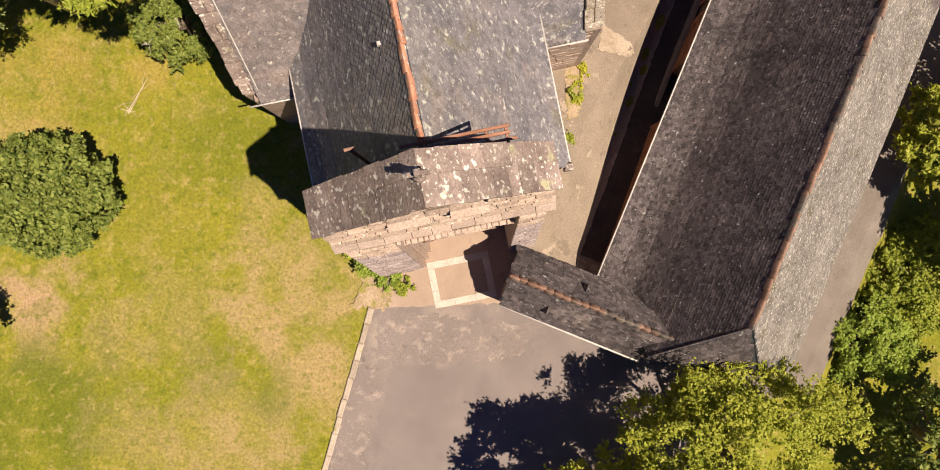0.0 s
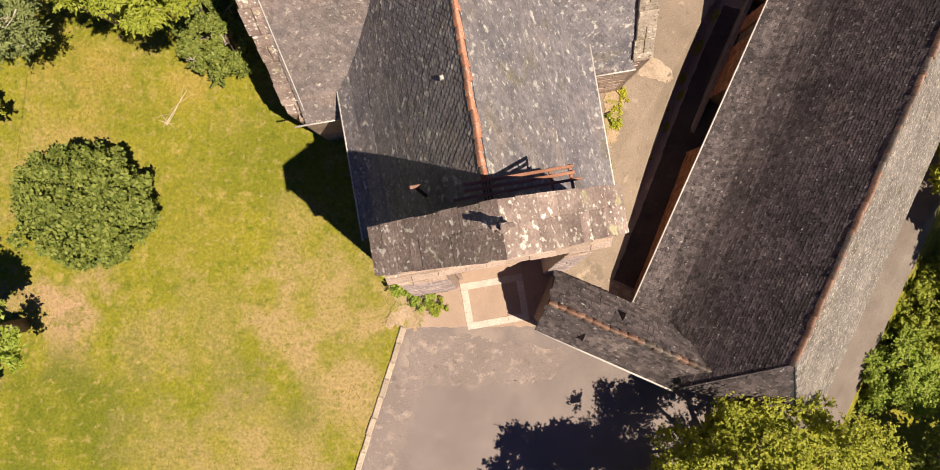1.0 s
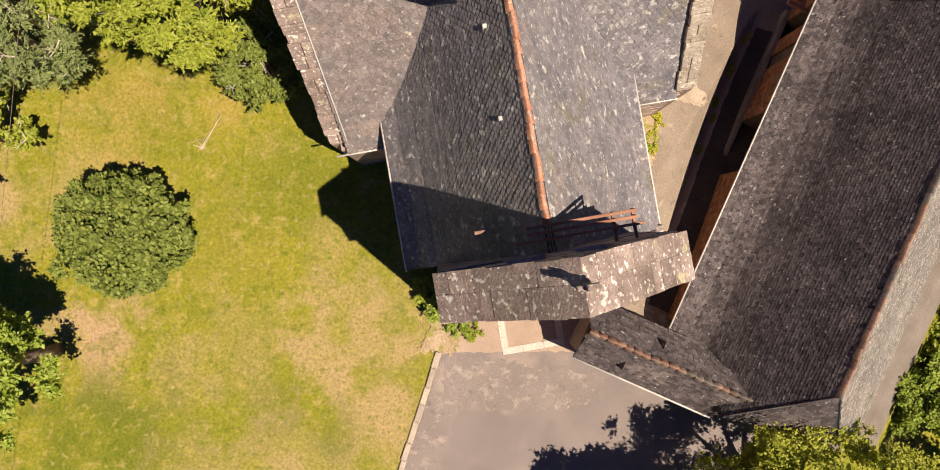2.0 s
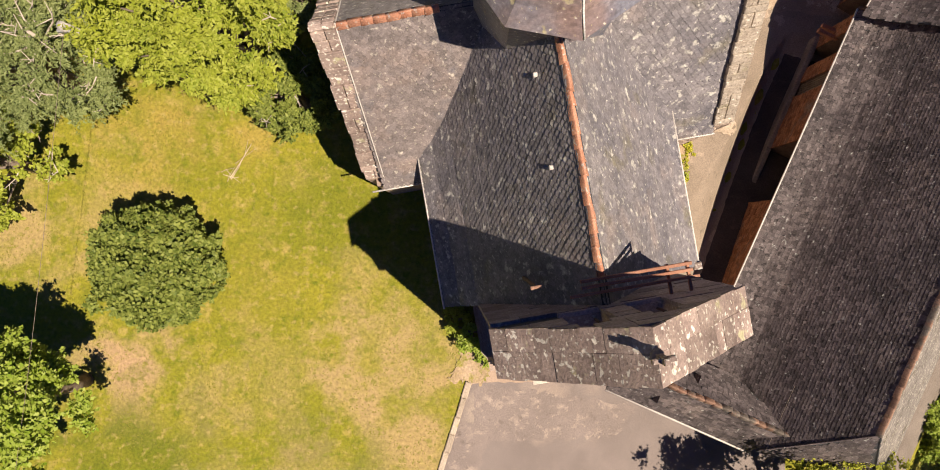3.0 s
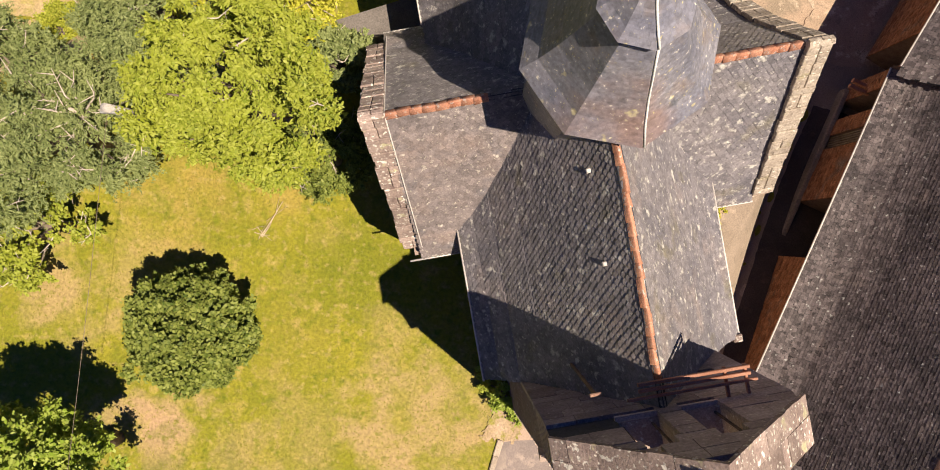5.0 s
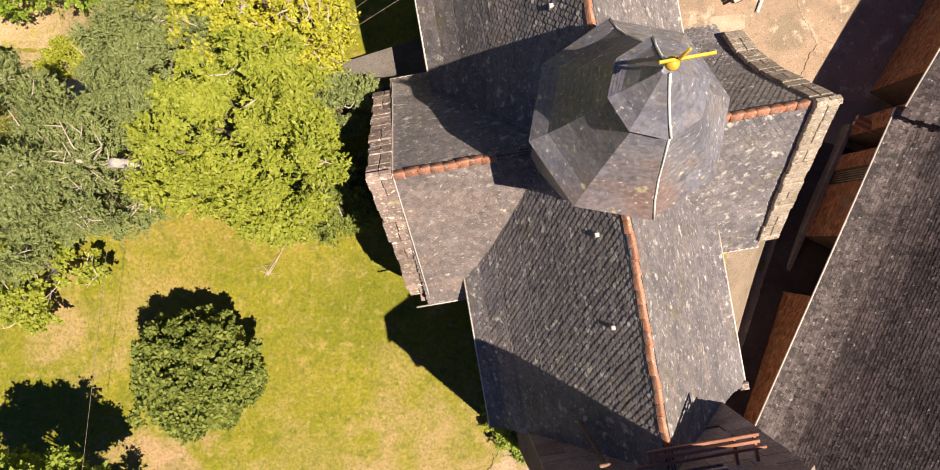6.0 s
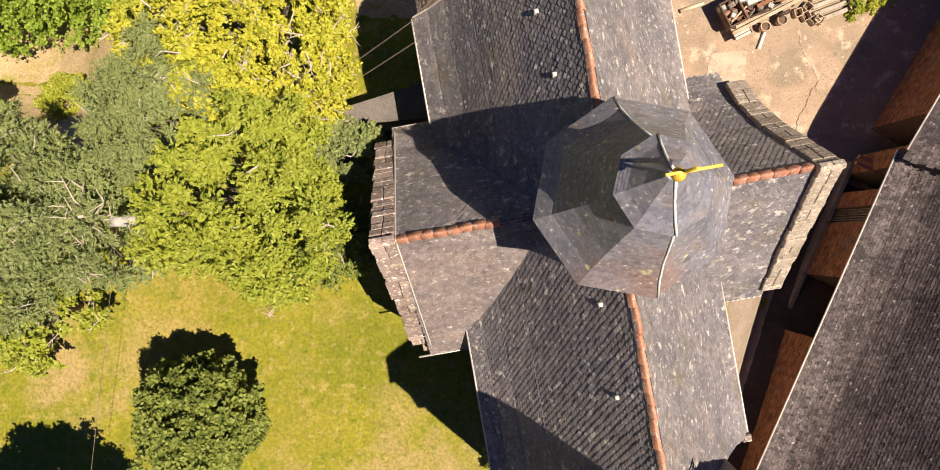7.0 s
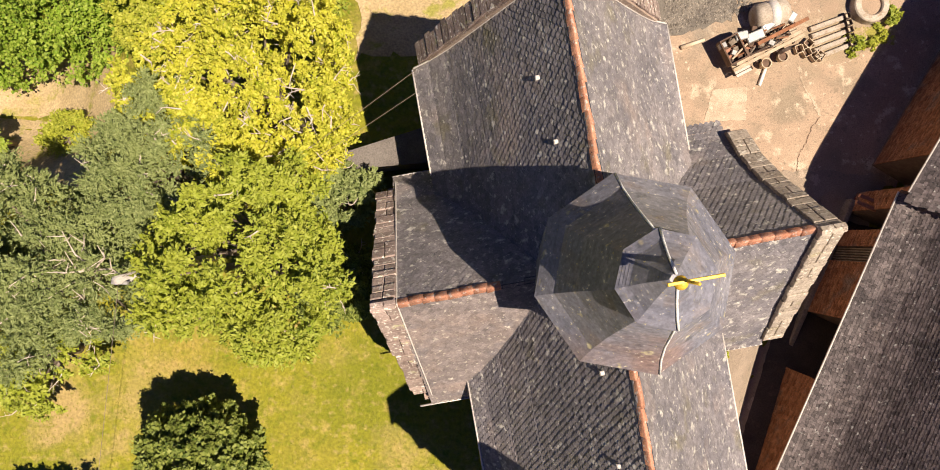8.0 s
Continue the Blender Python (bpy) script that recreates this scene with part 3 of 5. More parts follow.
def cross_slope(u0, u1, profile, seed, material="slate"):
    """One slope of a transept; profile: (v, z) from eave to ridge."""
    south = profile[0][0] < profile[-1][0]
    a, b = (u0, u1) if south else (u1, u0)
    for i, ((va, za), (vb, zb)) in enumerate(zip(profile, profile[1:])):
        roof_face(church, "roof", [(a, va, za), (b, va, za), (b, vb, zb), (a, vb, zb)], material, 0, seed * 10 + i)


cross_slope(-5.62, -0.8, [(-4.35, 4.85), (-3.3, 6.1), (-0.15, TR_W)], 21, "slate_brown")
cross_slope(-5.62, -0.8, [(3.95, 4.7), (3.0, 5.75), (-0.15, TR_W)], 22)
cross_slope(0.8, 6.44, [(-4.35, 4.68), (-2.8, 6.55), (-0.15, TR_E)], 23)
cross_slope(0.8, 6.44, [(3.95, 4.45), (3.3, 4.92), (2.5, 5.68), (1.5, 7.05), (-0.15, TR_E)], 24)
ridge_tiles(church, (RIDGE_U, -8.1, RIDGE_Z + 0.03), (RIDGE_U, -2.1, RIDGE_Z + 0.03), 17)
ridge_tiles(church, (RIDGE_U, 2.1, RIDGE_Z + 0.03), (RIDGE_U, CHANCEL_N, RIDGE_Z + 0.03), 15)
ridge_tiles(church, (-5.6, -0.15, TR_W + 0.06), (-2.7, -0.15, TR_W + 0.06), 8, 0.14)
ridge_tiles(church, (1.4, -0.15, TR_E + 0.06), (6.35, -0.15, TR_E + 0.06), 13, 0.14)
for v1, z1 in ((-4.2, 4.72), (3.8, 4.6)):
    part("flashing", Build().tube([(-5.6, -0.15, TR_W + 0.1), (-5.6, v1, z1 + 0.3)], 0.024, 6).mesh("flashing", "zinc_pale"), church, "pale lead flashing along the coping")
gutter(church, (EAVE_W - 0.05, -8.95, EAVE_Z), (EAVE_W - 0.05, -3.55, EAVE_Z))
gutter(church, (EAVE_W - 0.05, 3.7, EAVE_Z), (EAVE_W - 0.05, CHANCEL_N, EAVE_Z))
gutter(church, (EAVE_E + 0.05, -8.9, EAVE_Z), (EAVE_E + 0.05, -3.2, EAVE_Z))
gutter(church, (EAVE_E + 0.05, 3.0, EAVE_Z), (EAVE_E + 0.05, CHANCEL_N, EAVE_Z))
gutter(church, (-6.15, -4.4, 4.83), (-4.2, -4.4, 4.83))
gutter(church, (-5.7, 4.0, 4.68), (-4.3, 4.0, 4.68))
gutter(church, (4.9, -4.4, 4.55), (6.6, -4.4, 4.55))


def gable_coping(u0, u1, profile, seed, material="coping", wear=1.0):
    """Gable wall end with a run of coping stones down both slopes; profile: (v, z) from the south foot over the apex to the north foot."""
    rng = random.Random(seed)
    prof = [(profile[0][0], -4), (profile[-1][0], -4)] + [(v, z - 0.15) for v, z in reversed(profile)]
    n = len(prof)
    verts = [(u0 + 0.05, v, z) for v, z in prof] + [(u1 - 0.05, v, z) for v, z in prof]
    faces = [tuple(reversed(range(n))), tuple(range(n, 2 * n))] + [(i, (i + 1) % n, (i + 1) % n + n, i + n) for i in range(n)]
    gw = part("gable_wall", mesh("gable_wall", verts, faces, "stone"), church, "rubble stone gable wall")
    top = max(range(len(profile)), key=lambda i: profile[i][1])
    runs = [(profile[i], profile[i + 1]) if i >= top else (profile[i + 1], profile[i]) for i in range(len(profile) - 1)]
    for (apex_v, apex_z), (v1, z1) in runs:
        d = Vector((0, v1 - apex_v, z1 - apex_z))
        length = d.length
        d.normalize()
        up = Vector((1, 0, 0)).cross(d)
        if up.z < 0:
            up = -up
        pos = 0.0
        while pos < length:
            step = rng.uniform(0.26, 0.58)
            if length - pos - step < 0.2:
                step = length - pos + 0.01
            p = Vector((0, apex_v, apex_z)) + d * pos
            q = p + d * (step - rng.uniform(0.015, 0.035))
            j0, j1, h = wear * rng.uniform(-0.06, 0.03), wear * rng.uniform(-0.04, 0.03), wear * rng.uniform(-0.03, 0.04)
            split = rng.random() < 0.45
            cuts = [(u0 + j0, u1 + j1)] if not split else [(u0 + j0, (u0 + u1) / 2 + j1 - 0.012), ((u0 + u1) / 2 + j1 + 0.012, u1)]
            for s0, s1 in cuts:
                c = 0.018
                e = [Vector((s0, 0, 0)) + p, Vector((s1, 0, 0)) + p, Vector((s1, 0, 0)) + q, Vector((s0, 0, 0)) + q]
                x, y = Vector((1, 0, 0)), d
                top = [e[0] + x * c + y * c, e[1] - x * c + y * c, e[2] - x * c - y * c, e[3] + x * c - y * c]
                verts = [k - up * 0.16 for k in e] + [k + up * (h - c) for k in e] + [k + up * h for k in top]
                faces = [(3, 2, 1, 0), (8, 9, 10, 11)]
                for k in range(4):
                    m2 = (k + 1) % 4
                    faces += [(k, m2, 4 + m2, 4 + k), (4 + k, 4 + m2, 8 + m2, 8 + k)]
                part("coping_stone", mesh("coping_stone", verts, faces, material), gw)
            pos += step
    return gw


gable_coping(-6.3, -5.62, [(-3.95, 4.95), (-0.13, 10.62), (3.5, 5.15)], 31)
gable_coping(6.42, 7.12, [(-4.2, 5.12), (-2.8, 6.94), (-0.22, 10.4), (1.5, 7.4), (2.5, 6.05), (3.45, 5.25)], 32, "coping_moss", 0.6)

# north gable of the chancel
prof = [(-4.0, -4), (4.5, -4), (4.55, 5.9), (RIDGE_U, 13.0), (-3.95, 5.9)]
verts = [(u, CHANCEL_N + 0.02, z) for u, z in prof] + [(u, CHANCEL_N + 0.75, z) for u, z in prof]
ngw = part("gable_wall", mesh("gable_wall", verts, [tuple(range(5)), tuple(reversed(range(5, 10)))] + [(i, i + 5, (i + 1) % 5 + 5, (i + 1) % 5) for i in range(5)], "stone"), church, "stone chancel gable")
rng = random.Random(33)
for a, z0 in ((-4.0, 5.95), (4.55, 5.95)):
    n = 21
    for i in range(n):
        p, q = i / n, (i + rng.uniform(0.86, 0.96)) / n
        u0, u1 = a + (RIDGE_U - a) * p, a + (RIDGE_U - a) * q
        h0, h1 = z0 + (13.05 - z0) * p, z0 + (13.05 - z0) * q
        if u0 > u1:
            u0, u1, h0, h1 = u1, u0, h1, h0
        j = rng.uniform(-0.05, 0.05)
        h0, h1 = h0 + j * 0.7, h1 + j * 0.7
        v0, v1 = CHANCEL_N + 0.1 + 0.3 * j, CHANCEL_N + 0.8 + j
        bb = Build().hexa([(u0, v0, h0 - 0.1), (u1, v0, h1 - 0.1), (u1, v1, h1 - 0.1), (u0, v1, h0 - 0.1), (u0, v0, h0 + 0.1), (u1, v0, h1 + 0.1), (u1, v1, h1 + 0.1), (u0, v1, h0 + 0.1)])
        part("coping_stone", bb.mesh("coping_stone", "coping"), ngw)

for profile in (WEST, EAST):
    part("flashing", Build().tube([(u, CHANCEL_N + 0.03, z + 0.1) for u, z in profile], 0.03, 6).mesh("flashing", "zinc_pale"), church, "pale lead flashing along the coping")

# ---- steeple ----
TWIST = radians(2.3)


def octagon(r, z, cu, cv=0.0, turn=0.0):
    return [(cu + r * math.cos(math.pi * k / 4 + turn), cv + r * math.sin(math.pi * k / 4 + turn), z) for k in range(8)]


# rings of the two tiers: radius, height, centre
LOWER = [(2.38, 13.4, 0.35, -0.19), (1.96, 13.9, 0.33, -0.17), (1.56, 14.6, 0.30, -0.15), (1.18, 15.45, 0.26, -0.13), (0.88, 16.15, 0.23, -0.11)]
UPPER = [(0.97, 16.28, 0.22, -0.11), (0.72, 16.48, 0.18, -0.08), (0.42, 16.82, 0.12, -0.04), (0.08, 17.3, 0.06, 0.0)]
bt = Build()
rings = [octagon(2.05, 6.0, 0.33, -0.17, TWIST), octagon(2.05, 13.5, 0.33, -0.17, TWIST)]
bt.add(rings[0] + rings[1], [(k, (k + 1) % 8, 8 + (k + 1) % 8, 8 + k) for k in range(8)])
part("drum", bt.mesh("drum", "slate_spire"), church, "slate-hung octagonal drum")
bt = Build()
low_rings = [octagon(r, z, cu, cv, TWIST) for r, z, cu, cv in LOWER]
up_rings = [octagon(r, z, cu, cv) for r, z, cu, cv in UPPER]
for rr in (low_rings, up_rings):
    n0 = len(bt.v)
    bt.v += [p for ring in rr for p in ring]
    for i in range(len(rr) - 1):
        for k in range(8):
            bt.f.append((n0 + i * 8 + k, n0 + i * 8 + (k + 1) % 8, n0 + (i + 1) * 8 + (k + 1) % 8, n0 + (i + 1) * 8 + k))
    bt.f.append(tuple(n0 + k for k in reversed(range(8))))
    bt.f.append(tuple(n0 + (len(rr) - 1) * 8 + k for k in range(8)))
shell = part("spire_roof", bt.mesh("spire_roof", "slate_spire"), church, "two-tiered flared slate spire")


def spire_courses(parent, rings, turn, k, seed):
    """One side of the spire in thin courses of slates, mitred at the hips; each course stands out over the one below."""
    rng = random.Random(seed)
    a0, a1 = math.pi * k / 4 + turn, math.pi * (k + 1) / 4 + turn
    b = Build()

    def at(r, z, t):
        f = (z - rings[0][1]) / (rings[-1][1] - rings[0][1])
        cu, cv = rings[0][2] + (rings[-1][2] - rings[0][2]) * f, rings[0][3] + (rings[-1][3] - rings[0][3]) * f
        p, q = (r * math.cos(a0), r * math.sin(a0)), (r * math.cos(a1), r * math.sin(a1))
        return (cu + p[0] + (q[0] - p[0]) * t, cv + p[1] + (q[1] - p[1]) * t, z)

    for (r0, z0, _, _), (r1, z1, _, _) in zip(rings, rings[1:]):
        n = max(2, round(math.hypot(r1 - r0, z1 - z0) / 0.075))
        for i in range(n):
            p, q = i / n, (i + 1.1) / n
            ra, rb, za, zb = r0 + (r1 - r0) * p, r0 + (r1 - r0) * q, z0 + (z1 - z0) * p, z0 + (z1 - z0) * q
            t = 0.0
            while t < 1:
                w = rng.uniform(0.11, 0.19) / max(ra * 0.765, 0.1)
                e = 1.0 if t + 1.4 * w > 1 else t + w
                g = 0.004 / max(ra, 0.2) if e < 1 else 0
                out = 0.014 + rng.uniform(-0.0015, 0.0015)
                vs = [at(ra + 0.004, za - 0.012, t), at(ra + 0.004, za - 0.012, e - g), at(ra + out, za, t), at(ra + out, za, e - g), at(rb + 0.003, zb, e - g), at(rb + 0.003, zb, t)]
                b.add(vs, [(0, 1, 3, 2), (2, 3, 4, 5)])
                t = e
    tagged(part("slate_covering", b.mesh("slate_covering", "slate_spire"), parent, "fine courses of smooth grey slate"), kind="stuff")


for k in range(8):
    spire_courses(shell, LOWER, TWIST, k, 50 + k)
    spire_courses(shell, UPPER, 0.0, k, 60 + k)
for rr, ks in ((low_rings, (2, 6)), (up_rings, (2, 6))):
    for k in ks:
        pts = [Vector(r[k]) + Vector((0.05, 0, 0.03)) for r in rr]
        part("lightning_cable", Build().tube(pts, 0.028, 6).mesh("lightning_cable", "white_metal", True), church, "pale lightning conductor cable")
bc = Build()
bc.ball((0.0, -0.02, 17.84), 0.125, 8)
bc.tube([(0.08, 0, 17.5), (0.06, 0, 18.55)], 0.03, 8)
part("finial", bc.mesh("finial", "gold", True), church, "gilded ball finial")
part("cross", Build().chamfer(-0.26, 0.68, -0.028, 0.028, 17.95, 18.01, 0.008).mesh("cross", "gold"), church, "gilded cross arm")

# ---- bell gable and west front, in courses of stone ----
BELLS = ((-0.6, 0.5), (0.94, 0.46))
SILL, BELL_SPRING = 12.6, 14.35
RECESS_W, RECESS_E, RECESS_TOP, RECESS_V = -1.45, 2.38, 10.2, -10.36


def front_v(z):
    return -11.65 + 1.75 * min(z, 13.0) / 13.0


def openings(z):
    """Gaps in the front at height z: (u0, u1)."""
    out = []
    if z < RECESS_TOP:
        out.append((RECESS_W, RECESS_E))
    for c, r in BELLS:
        if SILL < z < BELL_SPRING:
            out.append((c - r, c + r))
        elif BELL_SPRING <= z < BELL_SPRING + r:
            q = math.sqrt(r * r - (z - BELL_SPRING) ** 2)
            out.append((c - q, c + q))
    return out


def front_span(z):
    if z < 13.3:
        k = z / 13.3
        return -3.35 + 0.6 * k, 3.5 - 0.4 * k
    k = (z - 13.3) / (16.35 - 13.3)
    return -2.75 + (0.12 + 2.75) * k, 3.1 + (0.12 - 3.1) * k


rng = random.Random(41)
levels = [0.0]
while levels[-1] < 16.0:
    levels.append(levels[-1] + rng.uniform(0.24, 0.36))
stones = []
columns = []
for z, top in zip(levels, levels[1:]):
    zm = (z + top) / 2
    a, b2 = front_span(zm)
    edges = [a] + [e for g in sorted(openings(zm)) for e in g] + [b2]
    spans = [(edges[i], edges[i + 1]) for i in range(0, len(edges), 2) if edges[i + 1] - edges[i] > 0.06]
    if not columns or len(columns[-1][0]) != len(spans):
        columns.append((spans, []))
    columns[-1][1].append((z, top, spans))
    vf = front_v(zm)
    for u0, u1 in spans:
        u = u0
        while u < u1 - 0.02:
            w = rng.uniform(0.3, 0.75)
            if u1 - u - w < 0.22:
                w = u1 - u
            stones.append((u, u + w - 0.01, vf + rng.uniform(-0.02, 0.015), z, top - 0.01))
            u += w
core = Build()
for spans, rows in columns:
    for k in range(len(spans)):
        rings = []
        for z, top, sp in rows:
            for zz in (z, top):
                u0, u1, vf = sp[k][0], sp[k][1], front_v((z + top) / 2) + 0.05
                rings.append([(u0, vf, zz), (u1, vf, zz), (u1, -8.95, zz), (u0, -8.95, zz)])
        n0 = len(core.v)
        faces = [(3, 2, 1, 0), tuple(4 * (len(rings) - 1) + q for q in range(4))]
        for r in range(len(rings) - 1):
            faces += [(4 * r + q, 4 * r + (q + 1) % 4, 4 * r + 4 + (q + 1) % 4, 4 * r + 4 + q) for q in range(4)]
        core.add([p for ring in rings for p in ring], faces)
front = part("front_wall", core.mesh("front_wall", "stone"), church, "battered stone west front with bell openings")
for u0, u1, vf, z0, z1 in stones[:300]:
    c = 0.015
    vs = [(u0, vf + 0.08, z0), (u1, vf + 0.08, z0), (u1, vf + 0.08, z1), (u0, vf + 0.08, z1), (u0 + c, vf, z0 + c), (u1 - c, vf, z0 + c), (u1 - c, vf - 0.02, z1 - c), (u0 + c, vf - 0.02, z1 - c)]
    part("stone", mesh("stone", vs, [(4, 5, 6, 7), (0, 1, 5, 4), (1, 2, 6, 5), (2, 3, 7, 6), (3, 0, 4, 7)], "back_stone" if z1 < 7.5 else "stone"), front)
rest = Build()
for u0, u1, vf, z0, z1 in stones[300:]:
    rest.add([(u0, vf + 0.08, z0), (u1, vf + 0.08, z0), (u1, vf + 0.08, z1), (u0, vf + 0.08, z1), (u0, vf, z0), (u1, vf, z0), (u1, vf, z1), (u0, vf, z1)],
             [(4, 5, 6, 7), (0, 1, 5, 4), (1, 2, 6, 5), (2, 3, 7, 6), (3, 0, 4, 7)])
# back of the bell wall: large blocks round the openings, a deep groove under the springing
back = Build()
z = 6.0
while z < 15.7:
    h = rng.uniform(0.4, 0.62)
    zm = z + h / 2
    (a, b2), (a_top, b_top) = front_span(z), front_span(min(z + h, 16.2))
    edges = [a] + [e for g in sorted(openings(zm)) if zm > 9.5 for e in g] + [b2]
    for k in range(0, len(edges), 2):
        u = edges[k]
        while u < edges[k + 1] - 0.03:
            w = rng.uniform(0.5, 1.1)
            if edges[k + 1] - u - w < 0.45:
                w = edges[k + 1] - u
            if not (u < -1.15 and 12.2 < zm < 13.2):
                o, e = -8.95 + rng.uniform(0.10, 0.12), u + w - 0.012
                ut = a_top if u == a else u
                et = b_top if e > b2 - 0.05 else e
                if et > ut:
                    back.hexa([(u, -8.99, z), (e, -8.99, z), (e, o, z), (u, o, z), (ut, -8.99, z + h - 0.012), (et, -8.99, z + h - 0.012), (et, o, z + h - 0.012), (ut, o, z + h - 0.012)])
            u += w
    z += h
# Shade of the back is tinted into these blocks' base colour.
tagged(part("stonework", back.mesh("stonework", "back_stone"), front, "blocks of the back with its grey-purple shade put into their colour"), kind="stuff")
# Near-black panel stands for an unlit groove; the darkness is in its colour.
part("groove", Build().box(-2.78, -1.1, -8.955, -8.94, 12.1, 13.25).mesh("groove", "underlay"), front, "dark panel in the back of the bell wall, shade in its colour")
if rest.v:
    tagged(part("stonework", rest.mesh("stonework", "stone"), front, "pinkish dressed stones"), kind="stuff")
# recess between the masses: back wall, hood course, moulded jambs, portal arch and door
part("portal_back", Build().box(RECESS_W + 0.003, RECESS_E - 0.003, RECESS_V, -8.9, 0, RECESS_TOP + 0.1).mesh("portal_back", "stone"), church, "recessed stone portal wall")
rng = random.Random(43)
u = RECESS_W + 0.02
while u < RECESS_E - 0.1:
    w = min(rng.uniform(0.16, 0.26), RECESS_E - 0.02 - u)
    part("hood_stone", Build().chamfer(u, u + w - 0.02, RECESS_V - 0.14 - rng.uniform(0, 0.04), RECESS_V - 0.002, 7.4, 7.62, 0.03).mesh("hood_stone", "sill_stone"), front, "small pale hood stone")
    u += w
for k in range(3):
    u0, foot, high = RECESS_W + 0.004 + 0.17 * k, -11.6 + 0.3 * k, 8.6 - 1.7 * k
    prof = [(foot, 0.0), (RECESS_V - 0.004, 0.0), (RECESS_V - 0.004, high), (RECESS_V - 0.12, high)]
    verts = [(u0, v, z) for v, z in prof] + [(u0 + 0.12, v, z) for v, z in prof]
    faces = [tuple(range(4)), tuple(reversed(range(4, 8)))] + [(i, i + 4, (i + 1) % 4 + 4, (i + 1) % 4) for i in range(4)]
    part("jamb_order", mesh("jamb_order", verts, faces, "sill_stone"), church, "pale stepped order of the portal jamb")
for k, r in enumerate((1.5, 1.24, 0.98)):
    bb = Build()
    n = 15
    for i in range(n):
        a0, a1 = math.pi * i / n, math.pi * (i + 0.96) / n
        ring = [(0.46 - q * math.cos(a), 3.4 + q * math.sin(a)) for q in (r - 0.24, r) for a in (a0, a1)]
        i0, i1, o0, o1 = [(q[0], RECESS_V - 0.2 + 0.06 * k, q[1]) for q in ring]
        bb.hexa([i0, i1, (i1[0], RECESS_V - 0.002, i1[2]), (i0[0], RECESS_V - 0.002, i0[2]), o0, o1, (o1[0], RECESS_V - 0.002, o1[2]), (o0[0], RECESS_V - 0.002, o0[2])])
    for side in (-1, 1):
        bb.box(0.46 + side * r - (0.24 if side > 0 else 0), 0.46 + side * r + (0.24 if side < 0 else 0), RECESS_V - 0.2 + 0.06 * k, RECESS_V - 0.002, 0, 3.4)
    part("arch_order", bb.mesh("arch_order", "stone"), church, "moulded stone arch order of the portal")
part("church_door", Build().chamfer(-0.26, 1.18, RECESS_V - 0.05, RECESS_V - 0.004, 0.1, 3.6, 0.02).mesh("church_door", "dark_wood"), church, "dark wooden double door")
# coping of the bell gable, in slabs
for side in (-1, 1):
    foot = -2.85 if side < 0 else 3.2
    for row, (va, vb, n) in enumerate(((-9.98, -9.332, 9), (-9.328, -8.82, 7))):
        cuts = [0.0] + sorted((i + rng.uniform(-0.25, 0.25)) / n for i in range(1, n)) + [1.0]
        for p, q in zip(cuts, cuts[1:]):
            q -= 0.0012
            u0, u1 = 0.12 + (foot - 0.12) * p, 0.12 + (foot - 0.12) * q
            z0, z1 = 16.55 + (13.35 - 16.55) * p, 16.55 + (13.35 - 16.55) * q
            if u0 > u1:
                u0, u1, z0, z1 = u1, u0, z1, z0
            k = rng.uniform(-0.012, 0.014)
            a, c = va + (rng.uniform(-0.015, 0.015) if row == 0 else 0), vb + (rng.uniform(-0.015, 0.015) if row else 0)
            bb = Build().hexa([(u0, a, z0 - 0.16), (u1, a, z1 - 0.16), (u1, c, z1 - 0.16), (u0, c, z0 - 0.16), (u0, a, z0 + k), (u1, a, z1 + k), (u1, c, z1 + k), (u0, c, z0 + k)])
            part("coping_slab", bb.mesh("coping_slab", "coping"), front, "lichened sandstone coping slab")
fin = Build().ball((0.12, -9.35, 16.55), 0.14, 6, 0.9)
fin.chamfer(0.06, 0.18, -9.41, -9.29, 16.6, 17.2, 0.02)
fin.chamfer(-0.1, 0.34, -9.4, -9.3, 16.9, 17.02, 0.02)
part("stone_cross", fin.mesh("stone_cross", "coping"), church, "small weathered stone cross")
for c, r in BELLS:
    part("bell_sill", Build().box(c - r - 0.03, c + r + 0.03, -10.16, -8.84, SILL - 0.06, SILL + 0.05).mesh("bell_sill", "sill_stone"), church, "worn stone sill of the bell opening")
# offset course across the front, below the bell stage
rng = random.Random(47)
u = -3.0
while u < 3.3:
    w = min(rng.uniform(0.55, 1.0), 3.36 - u)
    f = front_v(10.6)
    k = rng.uniform(-0.02, 0.02)
    bb = Build().hexa([(u, f - 0.17 + k, 10.3), (u + w - 0.015, f - 0.17 + k, 10.3), (u + w - 0.015, f + 0.2, 10.3), (u, f + 0.2, 10.3),
                       (u, f - 0.17 + k, 10.42), (u + w - 0.015, f - 0.17 + k, 10.42), (u + w - 0.015, f + 0.2, 10.95), (u, f + 0.2, 10.95)])
    part("offset_stone", bb.mesh("offset_stone", "sill_stone"), front, "smooth pale weathered offset stone")
    u += w
# shoulders: the nave's west gable shows above its roof
prof = [(-4.05, 0), (4.6, 0), (4.6, 5.6), (3.4, 6.9), (RIDGE_U, 12.1), (-2.9, 6.9), (-4.05, 5.6)]
verts = [(u, -8.9, z) for u, z in prof] + [(u, -8.4, z) for u, z in prof]
sgw = part("gable_wall", mesh("gable_wall", verts, [tuple(range(7)), tuple(reversed(range(7, 14)))] + [(i, i + 7, (i + 1) % 7 + 7, (i + 1) % 7) for i in range(7)], "stone"), church, "stone nave gable behind the bell wall")
